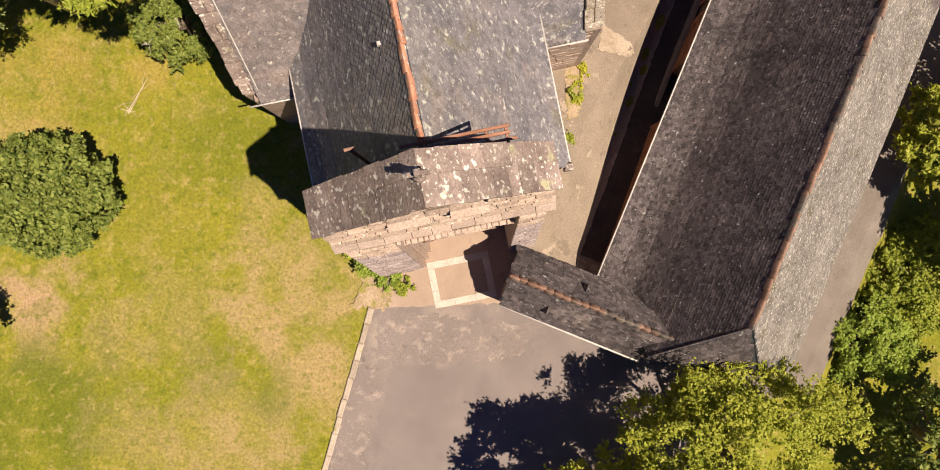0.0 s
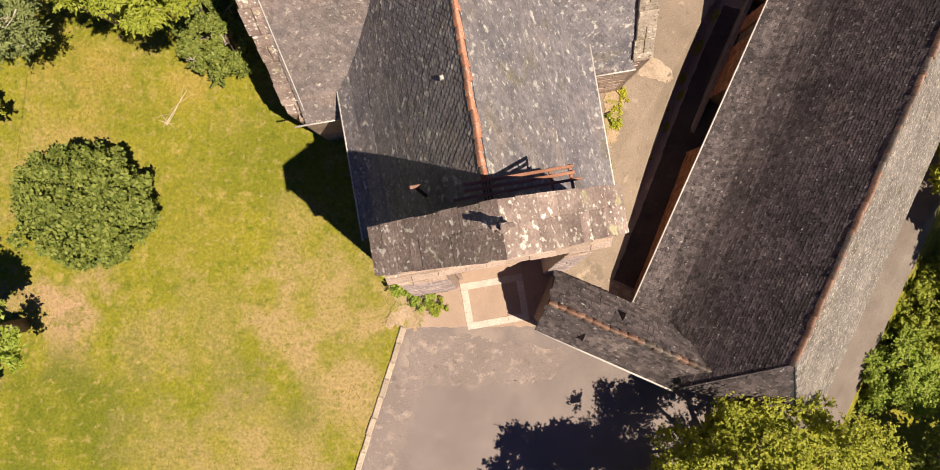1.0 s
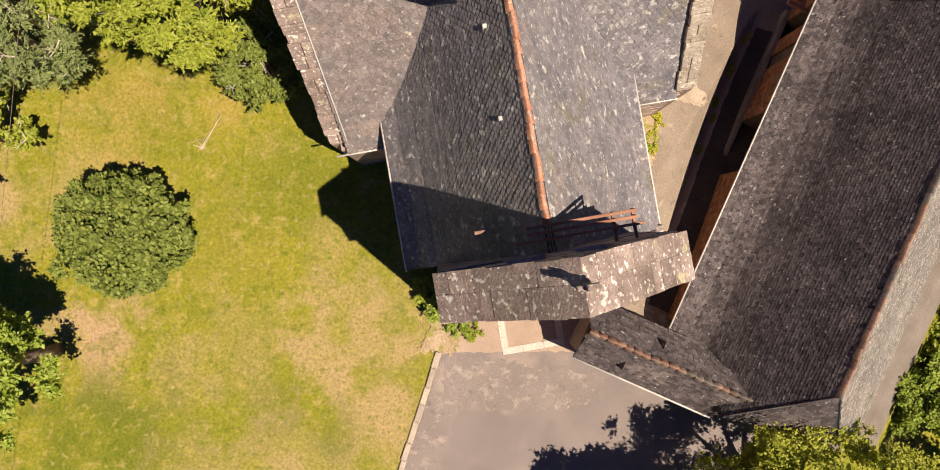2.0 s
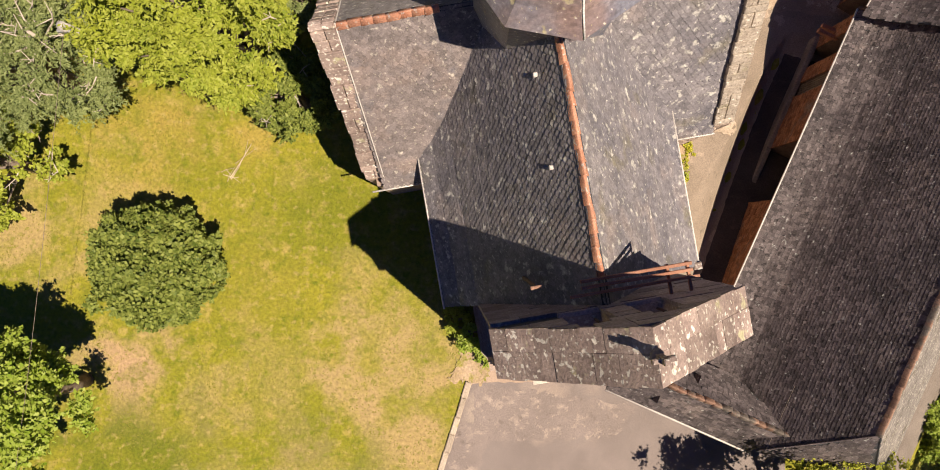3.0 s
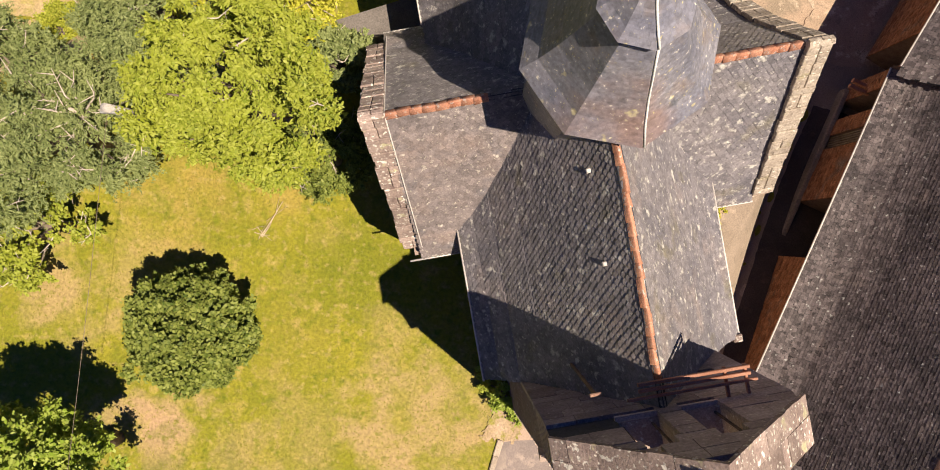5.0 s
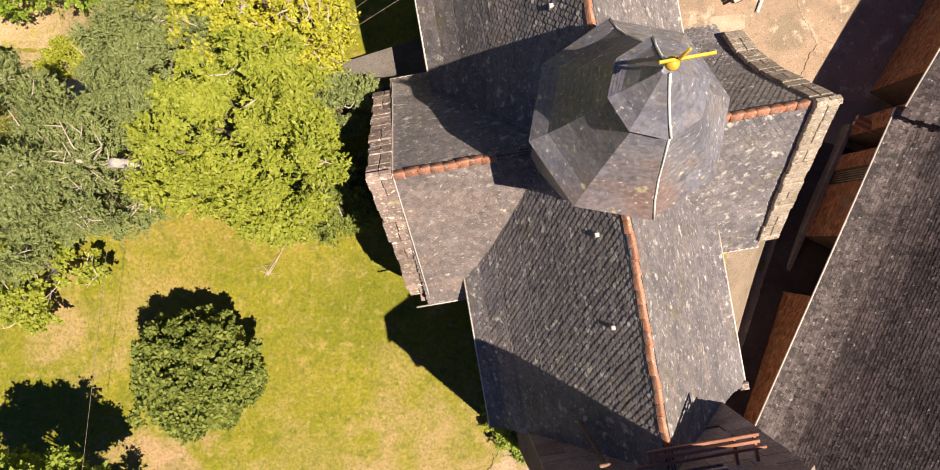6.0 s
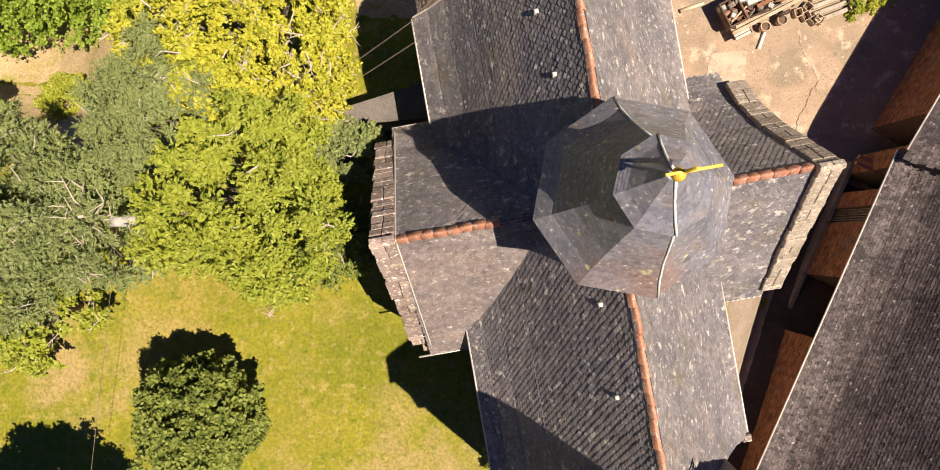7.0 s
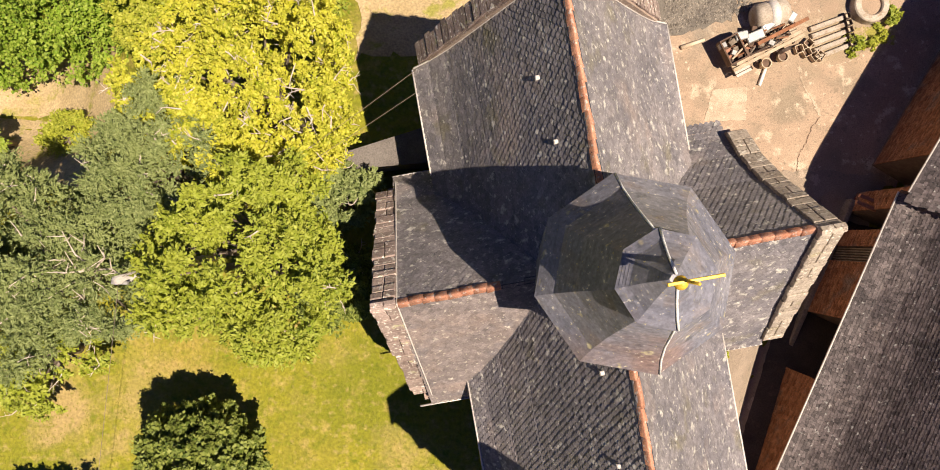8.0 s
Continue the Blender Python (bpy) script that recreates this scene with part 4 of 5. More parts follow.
part("kneeler", Build().chamfer(4.55, 4.85, -9.1, -8.84, 5.5, 5.95, 0.04).mesh("kneeler", "coping"), church, "weathered kneeler stone at the eaves")
# bell frame behind the gable
fr = thing("bell_access_frame", CH, "rust-brown timber frame behind the bell gable", "frame")
for v in (-8.32, -8.16):
    part("rail", Build().chamfer(-0.45, 2.3, v - 0.04, v + 0.04, 12.6, 12.7, 0.012).mesh("rail", "wood"), fr)
part("rail", Build().chamfer(-0.75, 2.45, -8.53, -8.46, 12.6, 12.68, 0.012).mesh("rail", "wood"), fr)
for u in (1.72, 2.22):
    part("bracket", Build().chamfer(u - 0.035, u + 0.035, -8.97, -8.1, 12.5, 12.6, 0.01).mesh("bracket", "wood"), fr)
for c, r in BELLS:
    for du in (-0.38, 0.34):
        tagged(part("bell_bar", Build().tube([(c + du, -9.1, SILL + 0.05), (c + du, -9.1, BELL_SPRING + 0.45)], 0.035, 6).mesh("bell_bar", "iron"), fr), "dark iron bar in the bell opening")
lad = thing("roof_ladder", CH, "dark iron roof ladder lying on the slates", "ladder")
for u in (0.55, 0.95):
    part("stile", Build().tube([(u, -7.6, 12.4 - (u - 0.12) * 1.56 + 0.12), (u + 0.25, -6.75, 12.4 - (u + 0.13) * 1.56 + 0.12)], 0.03, 6).mesh("stile", "iron"), lad)
for i in range(3):
    y = -7.5 + i * 0.35
    part("rung", Build().tube([(0.58 + i * 0.1, y, 12.4 - (0.46 + i * 0.1) * 1.56 + 0.12), (0.98 + i * 0.1, y, 12.4 - (0.86 + i * 0.1) * 1.56 + 0.12)], 0.02, 6).mesh("rung", "iron"), lad)
vent = thing("vent_pipe", CH, "small rusty T-shaped vent pipe on the nave roof", "vent pipe")
part("pipe", Build().tube([(-1.58, -8.05, 9.2), (-1.58, -8.05, 13.2)], 0.05, 8).mesh("pipe", "dark_wood"), vent)
part("cap", Build().chamfer(-1.71, -1.44, -8.09, -8.01, 13.2, 13.27, 0.02).mesh("cap", "terracotta_old"), vent)
for u, v in ((-0.5, -5.2), (-0.5, -2.75), (-0.75, 5.2), (-0.6, 3.4)):
    zz = RIDGE_Z - (RIDGE_U - u) * 1.69
    sh = tagged(part("roof_hook", Build().chamfer(u - 0.07, u + 0.07, v - 0.06, v + 0.06, zz - 0.05, zz + 0.12, 0.02).mesh("roof_hook", "zinc_pale"), church), "small pale metal roof hook")

# ---- lean-to by the north transept ----
lean = thing("lean_to", CH, "low lean-to shed with a flat grey-brown roof", "shed")
v, f = panel([(-7.53, 4.86, 2.5), (-3.9, 4.53, 2.5), (-3.95, 6.05, 2.55), (-7.85, 5.55, 2.5)], 0.12)
part("roof", mesh("roof", v, f, "felt"), lean)
part("wall", Build().hexa([(-7.35, 4.98, -3), (-4.0, 4.68, -3), (-4.0, 5.85, -3), (-7.6, 5.4, -3), (-7.35, 4.98, 2.4), (-4.0, 4.68, 2.4), (-4.0, 5.85, 2.4), (-7.6, 5.4, 2.4)]).mesh("wall", "render"), lean)

# ---- the long wing ----
WG = Matrix.Translation((5.56, -1.69, 0)) @ pose(0, 0, 0, 0, 0, -21.9)
wing = thing("long_wing", WG, "long low building with steep weathered slate roof", "building")
WE, WR = 1.05, 6.3


W1 = 16.2
SWEEP = [(0.0, WE), (0.75, 1.43), (1.4, 1.97), (2.1, 2.82), (4.5, WR)]


def wk(x):
    """Height of the wing's west slope, swept outwards at the eave."""
    for (a, za), (b, zb) in zip(SWEEP, SWEEP[1:]):
        if x <= b:
            return za + (zb - za) * (x - a) / (b - a)
    return WR


def south_end(x):
    return -0.15 - 0.82 * x


for i, ((a, za), (b, zb)) in enumerate(zip(SWEEP, SWEEP[1:])):
    outline = [(a, W1, za), (a, south_end(a), za), (b, south_end(b), zb), (b, W1, zb)]
    if i == 3:
        outline[2:3] = [(2.5, -2.2, wk(2.5)), (4.5, 0.24, WR)]
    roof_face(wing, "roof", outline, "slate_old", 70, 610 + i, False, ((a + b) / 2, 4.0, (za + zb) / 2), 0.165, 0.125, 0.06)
roof_face(wing, "roof", [(9.1, -0.8, WE - 0.1), (9.1, W1, WE - 0.1), (4.5, W1, WR), (4.5, 0.24, WR), (6.4, -1.2, 4.09)], "slate_lichen_lit", 0, 62, False, None, 0.2, 0.15, 0.07)
roof_face(wing, "roof", [(2.45, -2.35, wk(2.5) - 0.13), (6.4, -1.3, 3.93), (4.5, 0.26, WR - 0.03)], "slate_old", 0, 63, False, None, 0.2, 0.15, 0.1)
ridge_tiles(wing, (4.5, 0.2, WR + 0.03), (4.5, W1, WR + 0.03), 44, 0.13, 9, "terracotta_old")
gutter(wing, (-0.06, -0.15, WE), (-0.06, W1, WE))
for q in ((2.47, -2.24, wk(2.5) + 0.03),):
    part("hip_slate", Build().tube([q, (4.5, 0.27, WR + 0.03)], 0.03, 6).mesh("hip_slate", "slate_old"), wing)
# walls: rust-brown masonry bays between dark doorways
bays = [(0.35, 7.55, True), (7.55, 10.4, False), (10.4, 13.05, True), (13.05, 13.8, False), (13.8, 14.6, True), (14.6, 15.6, False), (15.6, 16.15, True)]
wall = part("wall", Build().box(2.2, 8.7, 0.2, W1, -5, WE).mesh("wall", "render"), wing)
NORTH = pose(0.12, W1, 0.5, 0, 0, -6.8)
rng = random.Random(71)


def brick_bay(a, c, m=None):
    """A solid bay of the alley wall, faced with bricks."""
    bb = Build().box(0.28, 2.2, a, c, -5, WE + 0.1)
    bay = part("bay_wall", bb.mesh("bay_wall", "mortar_dark"), wing, "rust-brown brick bay", m)
    bk = Build()
    zz, row = -3.4, 0
    while zz < WE - 0.05:
        y = a - 0.11 * (row % 2)
        while y < c - 0.03:
            w = 0.23 + rng.uniform(-0.02, 0.02)
            bk.chamfer(0.22 + rng.uniform(0, 0.025), 0.3, max(y, a), min(y + w - 0.018, c), zz, zz + 0.098, 0.008)
            y += w
        zz += 0.115
        row += 1
    tagged(part("brickwork", bk.mesh("brickwork", "rust"), bay, "rust-brown bricks"), kind="stuff")


for a, c, solid in bays:
    if solid:
        brick_bay(a, c)
for a, c in ((0.05, 0.5), (2.1, 14.5)):
    brick_bay(a, c, NORTH)
grille = part("grille", Build().box(0.5, 0.56, 13.05, 13.8, -3.2, WE - 0.1).mesh("grille", "dark_wood"), wing, "dark wooden slatted shutter")
for i in range(6):
    part("slat", Build().chamfer(0.36, 0.46, 13.07 + i * 0.125, 13.13 + i * 0.125, -3.2, WE - 0.1, 0.008).mesh("slat", "bark"), grille)
for k, (a, c) in enumerate(((15.55, 15.72), (15.95, 16.12))):
    part("beam", Build().chamfer(-0.55 + 0.15 * k, 0.4, a, c, -0.9 - 0.25 * k, -0.72 - 0.25 * k, 0.015).mesh("beam", "wood"), wing, "rust-stained projecting timber beam")
for a, c in ((7.55, 10.4), (10.4, 13.05), (13.05, 16.15)):
    part("plinth", Build().chamfer(0.02, 0.3, a, c - 0.01, -5, -2.35, 0.05).mesh("plinth", "render"), wing, "low grey-brown plinth")
part("lintel", Build().box(0.15, 2.2, 0.3, W1 - 0.02, WE - 0.2, WE - 0.02).mesh("lintel", "dark_wood"), wing)
part("gable_wall", Build().hexa([(2.4, -2.2, -3), (8.9, -0.6, -3), (8.9, 0.6, -3), (2.4, 0.6, -3), (2.6, -2.1, 3.6), (6.4, -1.1, 3.6), (6.4, 0.6, 3.6), (2.6, 0.6, 3.6)]).mesh("gable_wall", "render"), wing)
# its northern continuation, turned a little away
part("wall", Build().box(2.2, 8.4, 0, 15, -5, 1.0).mesh("wall", "render"), wing, "", NORTH)
for seed, quad in ((64, [(0.0, 15, 1.0), (0.0, -0.4, 1.0), (1.0, -0.4, 1.75), (1.0, 15, 1.75)]), (67, [(1.0, 15, 1.75), (1.0, -0.4, 1.75), (4.3, -0.4, 5.8), (4.3, 15, 5.8)]), (65, [(8.7, -0.4, 0.8), (8.7, 15, 0.8), (4.3, 15, 5.8), (4.3, -0.4, 5.8)])):
    roof_face(wing, "roof", [NORTH @ Vector(p) for p in quad], "slate_old", 0, seed, False, None, 0.19, 0.15)
gutter(wing, NORTH @ Vector((-0.06, 0, 1.0)), NORTH @ Vector((-0.06, 15, 1.0)))
part("verge", Build().tube([(x - 0.03, W1 + 0.04, z + 0.05) for x, z in SWEEP], 0.07, 6).mesh("verge", "dark_wood"), wing, "dark timber verge between the two roofs")

# ---- covered passage between church and wing ----
PG = Matrix.Translation((1.6, -1.54, 0)) @ pose(0, 0, 0, 0, 0, -21.05)
passage = thing("covered_passage", PG, "low slate-roofed passage joining church and wing", "passage")
roof_face(passage, "roof", [(0.15, -1.33, 2.2), (6.3, -1.33, 2.2), (7.4, 0, 4.0), (0.0, 0, 4.0)], "slate_old", 0, 81, False, None, 0.2, 0.15)
roof_face(passage, "roof", [(4.7, 1.2, 2.2), (0.0, 1.2, 2.2), (0.0, 0, 4.0), (7.4, 0, 4.0)], "slate_old", 0, 82, False, None, 0.2, 0.15)
ridge_tiles(passage, (0.0, 0, 4.04), (7.2, 0, 4.04), 20, 0.13, 12, "terracotta_old")
gutter(passage, (0.15, -1.36, 2.2), (6.3, -1.42, 2.2))
part("wall", Build().hexa([(0.2, -1.05, -0.6), (6.5, -1.05, -0.6), (6.5, 0.95, -2.6), (0.2, 0.95, -0.6), (0.2, -1.05, 2.3), (6.5, -1.05, 2.3), (6.5, 0.95, 2.3), (0.2, 0.95, 2.3)]).mesh("wall", "stone"), passage)
for x, y, zz in ((1.9, -0.75, 3.05), (3.0, 0.6, 3.2)):
    part("roof_vent", Build().add([(x - 0.12, y - 0.16, zz - 0.1), (x + 0.12, y - 0.16, zz - 0.1), (x + 0.12, y + 0.16, zz - 0.1), (x - 0.12, y + 0.16, zz - 0.1), (x, y - 0.16, zz + 0.22), (x, y + 0.16, zz + 0.22)],
         [(0, 1, 4), (2, 3, 5), (1, 2, 5, 4), (3, 0, 4, 5), (3, 2, 1, 0)]).mesh("roof_vent", "slate_old"), passage, "small triangular slate roof vent")

# ---- kerb of the forecourt, pale paving frame ----
kerb = thing("kerb", pose(0, 0, 0), "pale worn stone kerb between lawn and forecourt", "kerb", kind="structure")
rng = random.Random(91)
p0, p1 = Vector((-4.28, -3.25, 0)), Vector((-8.3, -17.5, 0))
d = (p1 - p0).normalized()
yaw = math.degrees(math.atan2(d.y, d.x))
pos = 0.0
while pos < (p1 - p0).length:
    w = rng.uniform(0.7, 1.1)
    me = Build().chamfer(0, w - 0.006, -0.13 + rng.uniform(-0.02, 0.02), 0.13 + rng.uniform(-0.02, 0.02), -0.1, 0.12 + rng.uniform(-0.02, 0.02), 0.035).mesh("kerb_stone", "kerb_stone")
    q = p0 + d * pos
    part("kerb_stone", me, kerb, m=pose(q.x, q.y, 0, rng.uniform(-1.5, 1.5), rng.uniform(-1, 1), yaw + rng.uniform(-1.2, 1.2)))
    pos += w
pav = thing("paving_frame", CH, "rectangle of pale stone strips set in the apron", "paving", kind="structure")
for x0, x1, y0, y1 in ((-1.32, 1.45, -13.5, -13.2), (-1.32, 1.45, -11.75, -11.45), (-1.32, -1.02, -13.2, -11.75), (1.15, 1.45, -13.2, -11.75)):
    n = 3
    for i in range(n):
        if x1 - x0 > y1 - y0:
            a, c = x0 + (x1 - x0) * i / n, x0 + (x1 - x0) * (i + 0.99) / n
            part("paving_stone", Build().chamfer(a, c, y0, y1, -0.05, 0.065, 0.008).mesh("paving_stone", "pale_stone"), pav)
        else:
            a, c = y0 + (y1 - y0) * i / n, y0 + (y1 - y0) * (i + 0.99) / n
            part("paving_stone", Build().chamfer(x0, x1, a, c, -0.05, 0.065, 0.008).mesh("paving_stone", "pale_stone"), pav)


# ---- trees and shrubs ----
def tree(name, x, y, top, r, material, label, category="tree", clumps=60, leaves=170, leaf=0.16, seed=1, flat=0.75, bare=0, lobes=1.0, long=1.6, low=0.15, clump=0.3, group="", relief=0.12):
    """Tapered trunk with limbs, and a crown of leaf clumps with gaps."""
    rng = np.random.RandomState(seed)
    z0 = gz(x, y)
    base = thing(name, pose(x, y, z0), label, category, group)
    H = top - z0
    cz = H - r * flat
    centres = []
    for i in range(clumps):
        u = rng.uniform(-0.25 if cz < r else -0.6, 1.0)
        a = rng.uniform(0, 2 * math.pi)
        k = math.sqrt(max(0.0, 1 - u * u)) * rng.uniform(0.72, 1.0)
        if i % 4 == 0:
            k, u = math.sqrt(rng.uniform(0, 0.7)), rng.uniform(0.6, 0.95)
        lob = 1.0 + lobes * (0.14 * math.sin(3 * a + seed) + 0.1 * math.sin(5 * a + 2 * seed))
        centres.append((r * k * lob * 0.88 * math.cos(a), r * k * lob * 0.88 * math.sin(a), max(low * H, cz + r * flat * 0.88 * u + rng.uniform(-relief, relief) * r)))
    b = Build()
    fork = H * 0.35
    b.tube([(0, 0, -0.3), (0.05, 0.02, fork * 0.5), (0.02, 0.05, fork), (0, 0, max(fork + 0.2, cz))], [0.09 * r + 0.06, 0.07 * r + 0.05, 0.06 * r + 0.03, 0.03 * r], 9)
    for c in centres[:: max(1, clumps // 16)]:
        mid = (c[0] * 0.5, c[1] * 0.5, fork + (c[2] - fork) * 0.6)
        limb = Build().tube([(0, 0, fork), mid, c], [0.035 * r + 0.02, 0.02 * r + 0.012, 0.012], 6, False)
        part("limb", limb.mesh("limb", "bark", True), base)
    part("trunk", b.mesh("trunk", "bark", True), base)
    if bare:
        bb = Build()
        for i in range(bare):
            c = centres[rng.randint(len(centres))]
            a = rng.uniform(0, 2 * math.pi)
            d = Vector((math.cos(a), math.sin(a), rng.uniform(-0.05, 0.35)))
            start = Vector(c) + Vector((0, 0, r * clump * 0.5))
            l = rng.uniform(0.3, 0.85)
            mid = start + d * l * 0.5 + Vector(rng.uniform(-0.1, 0.1, 3))
            tip = start + d * l + Vector(rng.uniform(-0.12, 0.12, 3))
            bb.tube([start, mid, tip], [0.028, 0.02, 0.008], 5, False)
            for k in range(2):
                q = mid.lerp(tip, rng.uniform(0, 0.7))
                bb.tube([q, q + Vector((*rng.uniform(-0.3, 0.3, 2), rng.uniform(0, 0.15)))], [0.014, 0.006], 4, False)
        tagged(part("deadwood", bb.mesh("deadwood", "dead_twig"), base, "pale bare twigs"), kind="stuff")
    C = np.array(centres)
    n = clumps * leaves
    idx = np.repeat(np.arange(clumps), leaves)
    per = 12
    shoots = n // per + 1
    own = np.arange(n) // per
    sd = rng.normal(size=(shoots, 3)) * np.array([1, 1, 0.8]) + np.array([0, 0, 0.35])
    out = C[idx[np.minimum(np.arange(shoots) * per, n - 1)]] / max(r, 0.1)
    out[:, 2] = 0.0
    sd = sd + out * 0.5
    sd /= np.linalg.norm(sd, axis=1)[:, None]
    sd[:, 2] = np.where(sd[:, 2] < -0.3, -sd[:, 2], sd[:, 2])
    reach = rng.uniform(0.75, 1.45, shoots)
    size = r * clump * rng.uniform(0.6, 1.2, clumps)
    along = rng.uniform(0.15, 1.0, n) ** 0.7
    rad = size[idx] * along * reach[own]
    dirs = sd[own]
    P = C[idx] + dirs * rad[:, None] + rng.normal(scale=0.5, size=(n, 3)) * leaf
    nrm = np.array([0, 0, 0.75]) + rng.normal(scale=0.55, size=(n, 3)) + dirs * 0.2
    nrm /= np.linalg.norm(nrm, axis=1)[:, None]
    t = np.cross(nrm, np.cross(dirs + rng.normal(scale=0.55, size=(n, 3)), nrm))
    t /= np.linalg.norm(t, axis=1)[:, None] + 1e-9
    q = np.cross(nrm, t)
    s = leaf * rng.uniform(0.6, 1.25, n)[:, None]
    V = np.stack([P - t * s * long * 0.5, P + q * s * 0.5 + nrm * s * 0.12, P + t * s * long * 0.5, P - q * s * 0.5 + nrm * s * 0.12], 1).reshape(-1, 3)
    me = bpy.data.meshes.new("crown")
    me.vertices.add(4 * n)
    me.vertices.foreach_set("co", V.ravel())
    me.loops.add(4 * n)
    me.loops.foreach_set("vertex_index", np.arange(4 * n, dtype=np.int32))
    me.polygons.add(n)
    me.polygons.foreach_set("loop_start", np.arange(0, 4 * n, 4, dtype=np.int32))
    me.update(calc_edges=True)
    me.materials.append(M[material])
    part("crown", me, base)
    return base


tree("round_bush", -16.8, 1.55, 4.8, 2.75, "leaf_dark", "dense round dark green bush on the lawn", "bush", 340, 160, 0.12, 1, 0.85, low=0.1, clump=0.105, lobes=0.3, long=1.5, relief=0.15)
tree("grey_tree", -21.4, 9.0, 7.2, 3.8, "leaf_grey", "feathery grey-green tree with bare branches", "tree", 250, 400, 0.045, 2, 0.5, bare=60, long=3.4, clump=0.135, lobes=1.3)
tree("grey_tree", -16.9, 13.0, 8.2, 2.8, "leaf_grey", "feathery grey-green tree behind the utility pole", "tree", 180, 400, 0.04, 3, 0.7, bare=20, long=3.4, clump=0.15)
tree("green_tree", -13.1, 9.95, 10.4, 3.2, "leaf_mid", "fresh green broad tree beside the transept", "tree", 120, 520, 0.068, 4, 0.55, long=2.4, clump=0.15, bare=14, lobes=1.0, relief=0.34)
tree("yellow_tree", -14.5, 15.9, 7.4, 4.5, "leaf_gold", "sunlit yellow-green tree with pale twigs", "tree", 560, 150, 0.08, 5, 0.5, bare=240, clump=0.085, long=1.8, lobes=0.6, relief=0.2)
tree("yew_shrub", -11.5, 12.3, 4.4, 1.45, "leaf_grey", "grey-green shrub near the shed", "shrub", 60, 240, 0.07, 6, 0.8, long=2.6, bare=10, clump=0.22)
tree("yew_shrub", -11.9, 8.7, 3.8, 2.1, "leaf_dark", "dark green shrub under the broad tree", "shrub", 110, 220, 0.07, 46, 0.75, long=2.4, bare=14, clump=0.16)
tree("lawn_tree", -21.1, -3.8, 8.0, 3.1, "leaf_green", "bright green broadleaf tree at the lawn's edge", "tree", 130, 300, 0.12, 7, 0.9, clump=0.16, relief=0.2)
tree("scrub", -25.2, 4.0, 1.6, 1.5, "leaf_mid", "low brownish-green scrub on the lawn edge", "shrub", 30, 110, 0.09, 18, 0.6, bare=20, clump=0.2)
tree("scrub", -23.5, 5.4, 3.2, 2.4, "leaf_mid", "thin brownish-green scrub on the lawn edge", "shrub", 60, 120, 0.11, 8, 0.6, bare=24, clump=0.18)
tree("hedge_tree", -28.4, 24.2, 0.0, 7.6, "leaf_hedge", "glossy green tree at the field's edge", "tree", 560, 260, 0.11, 9, 0.5, clump=0.095, lobes=0.3)
tree("hedge_shrub", -20.6, 20.8, 1.0, 2.7, "leaf_lime", "pale green shrub between hedge and trees", "shrub", 110, 140, 0.1, 21, 0.6, clump=0.14)
tree("hedge_tree", -15.0, 22.4, 3.0, 3.4, "leaf_mid", "green hedge tree behind the yellow tree", "tree", 100, 200, 0.12, 10, 0.7, clump=0.2)
tree("field_shrub", -26.3, 15.2, -2.7, 1.35, "leaf_lime", "low yellow-green shrub on dry ground", "shrub", 80, 140, 0.08, 11, 0.7, clump=0.26)
tree("field_shrub", -30.0, 14.8, -1.6, 1.4, "leaf_green", "dark green shrub on dry ground", "shrub", 40, 150, 0.12, 44, 0.7, clump=0.2)
tree("lime_tree", 10.2, -8.6, 6.2, 4.6, "leaf_lime", "lime-green broadleaf tree by the wing's end", "tree", 240, 330, 0.075, 12, 0.6, clump=0.12, relief=0.25)
tree("lime_tree", 6.0, -12.0, 7.8, 4.4, "leaf_lime", "lime-green broadleaf tree over the forecourt", "tree", 240, 220, 0.11, 13, 0.7, clump=0.14)
tree("lane_tree", 21.6, 4.6, 1.2, 2.3, "leaf_lime", "bright green small tree beside the lane", "tree", 90, 180, 0.13, 14, 0.8, clump=0.18)
tree("lane_tree", 25.0, 8.0, 3.0, 3.6, "leaf_mid", "green tree beyond the lane", "tree", 90, 150, 0.17, 15, 0.8, clump=0.2)
tree("lane_tree", 25.2, 0.8, 4.0, 3.4, "leaf_mid", "tall green tree beyond the lane", "tree", 90, 150, 0.17, 25, 0.8, clump=0.2)
tree("lane_bush", 19.6, -5.0, -2.0, 2.4, "leaf_green", "pale green bush along the lane", "bush", 120, 220, 0.09, 16, 0.7, clump=0.17)
tree("lane_bush", 22.4, -2.0, -2.6, 3.2, "leaf_mid", "pale green bush along the lane", "bush", 120, 220, 0.09, 17, 0.6, clump=0.17)
tree("lane_bush", 22.6, -9.8, 2.5, 3.8, "leaf_dark", "dark green tree in shade by the lane", "tree", 120, 180, 0.13, 18, 0.8, clump=0.2)
tree("wall_plant", -4.3, -1.0, 1.0, 0.8, "leaf_green", "bright green weeds at the foot of the front", "weeds", 18, 110, 0.08, 19, 0.8)
tree("wall_plant", -4.9, -0.5, 0.7, 0.6, "leaf_mid", "bright green weeds at the foot of the front", "weeds", 16, 110, 0.07, 51, 0.7)
tree("wall_plant", -2.9, -2.25, 0.5, 0.45, "leaf_mid", "bright green weeds at the foot of the front", "weeds", 12, 110, 0.06, 52, 0.7)
tree("wall_plant", -3.5, -1.9, 0.6, 0.55, "leaf_green", "bright green weeds at the foot of the front", "weeds", 14, 110, 0.07, 20, 0.8)

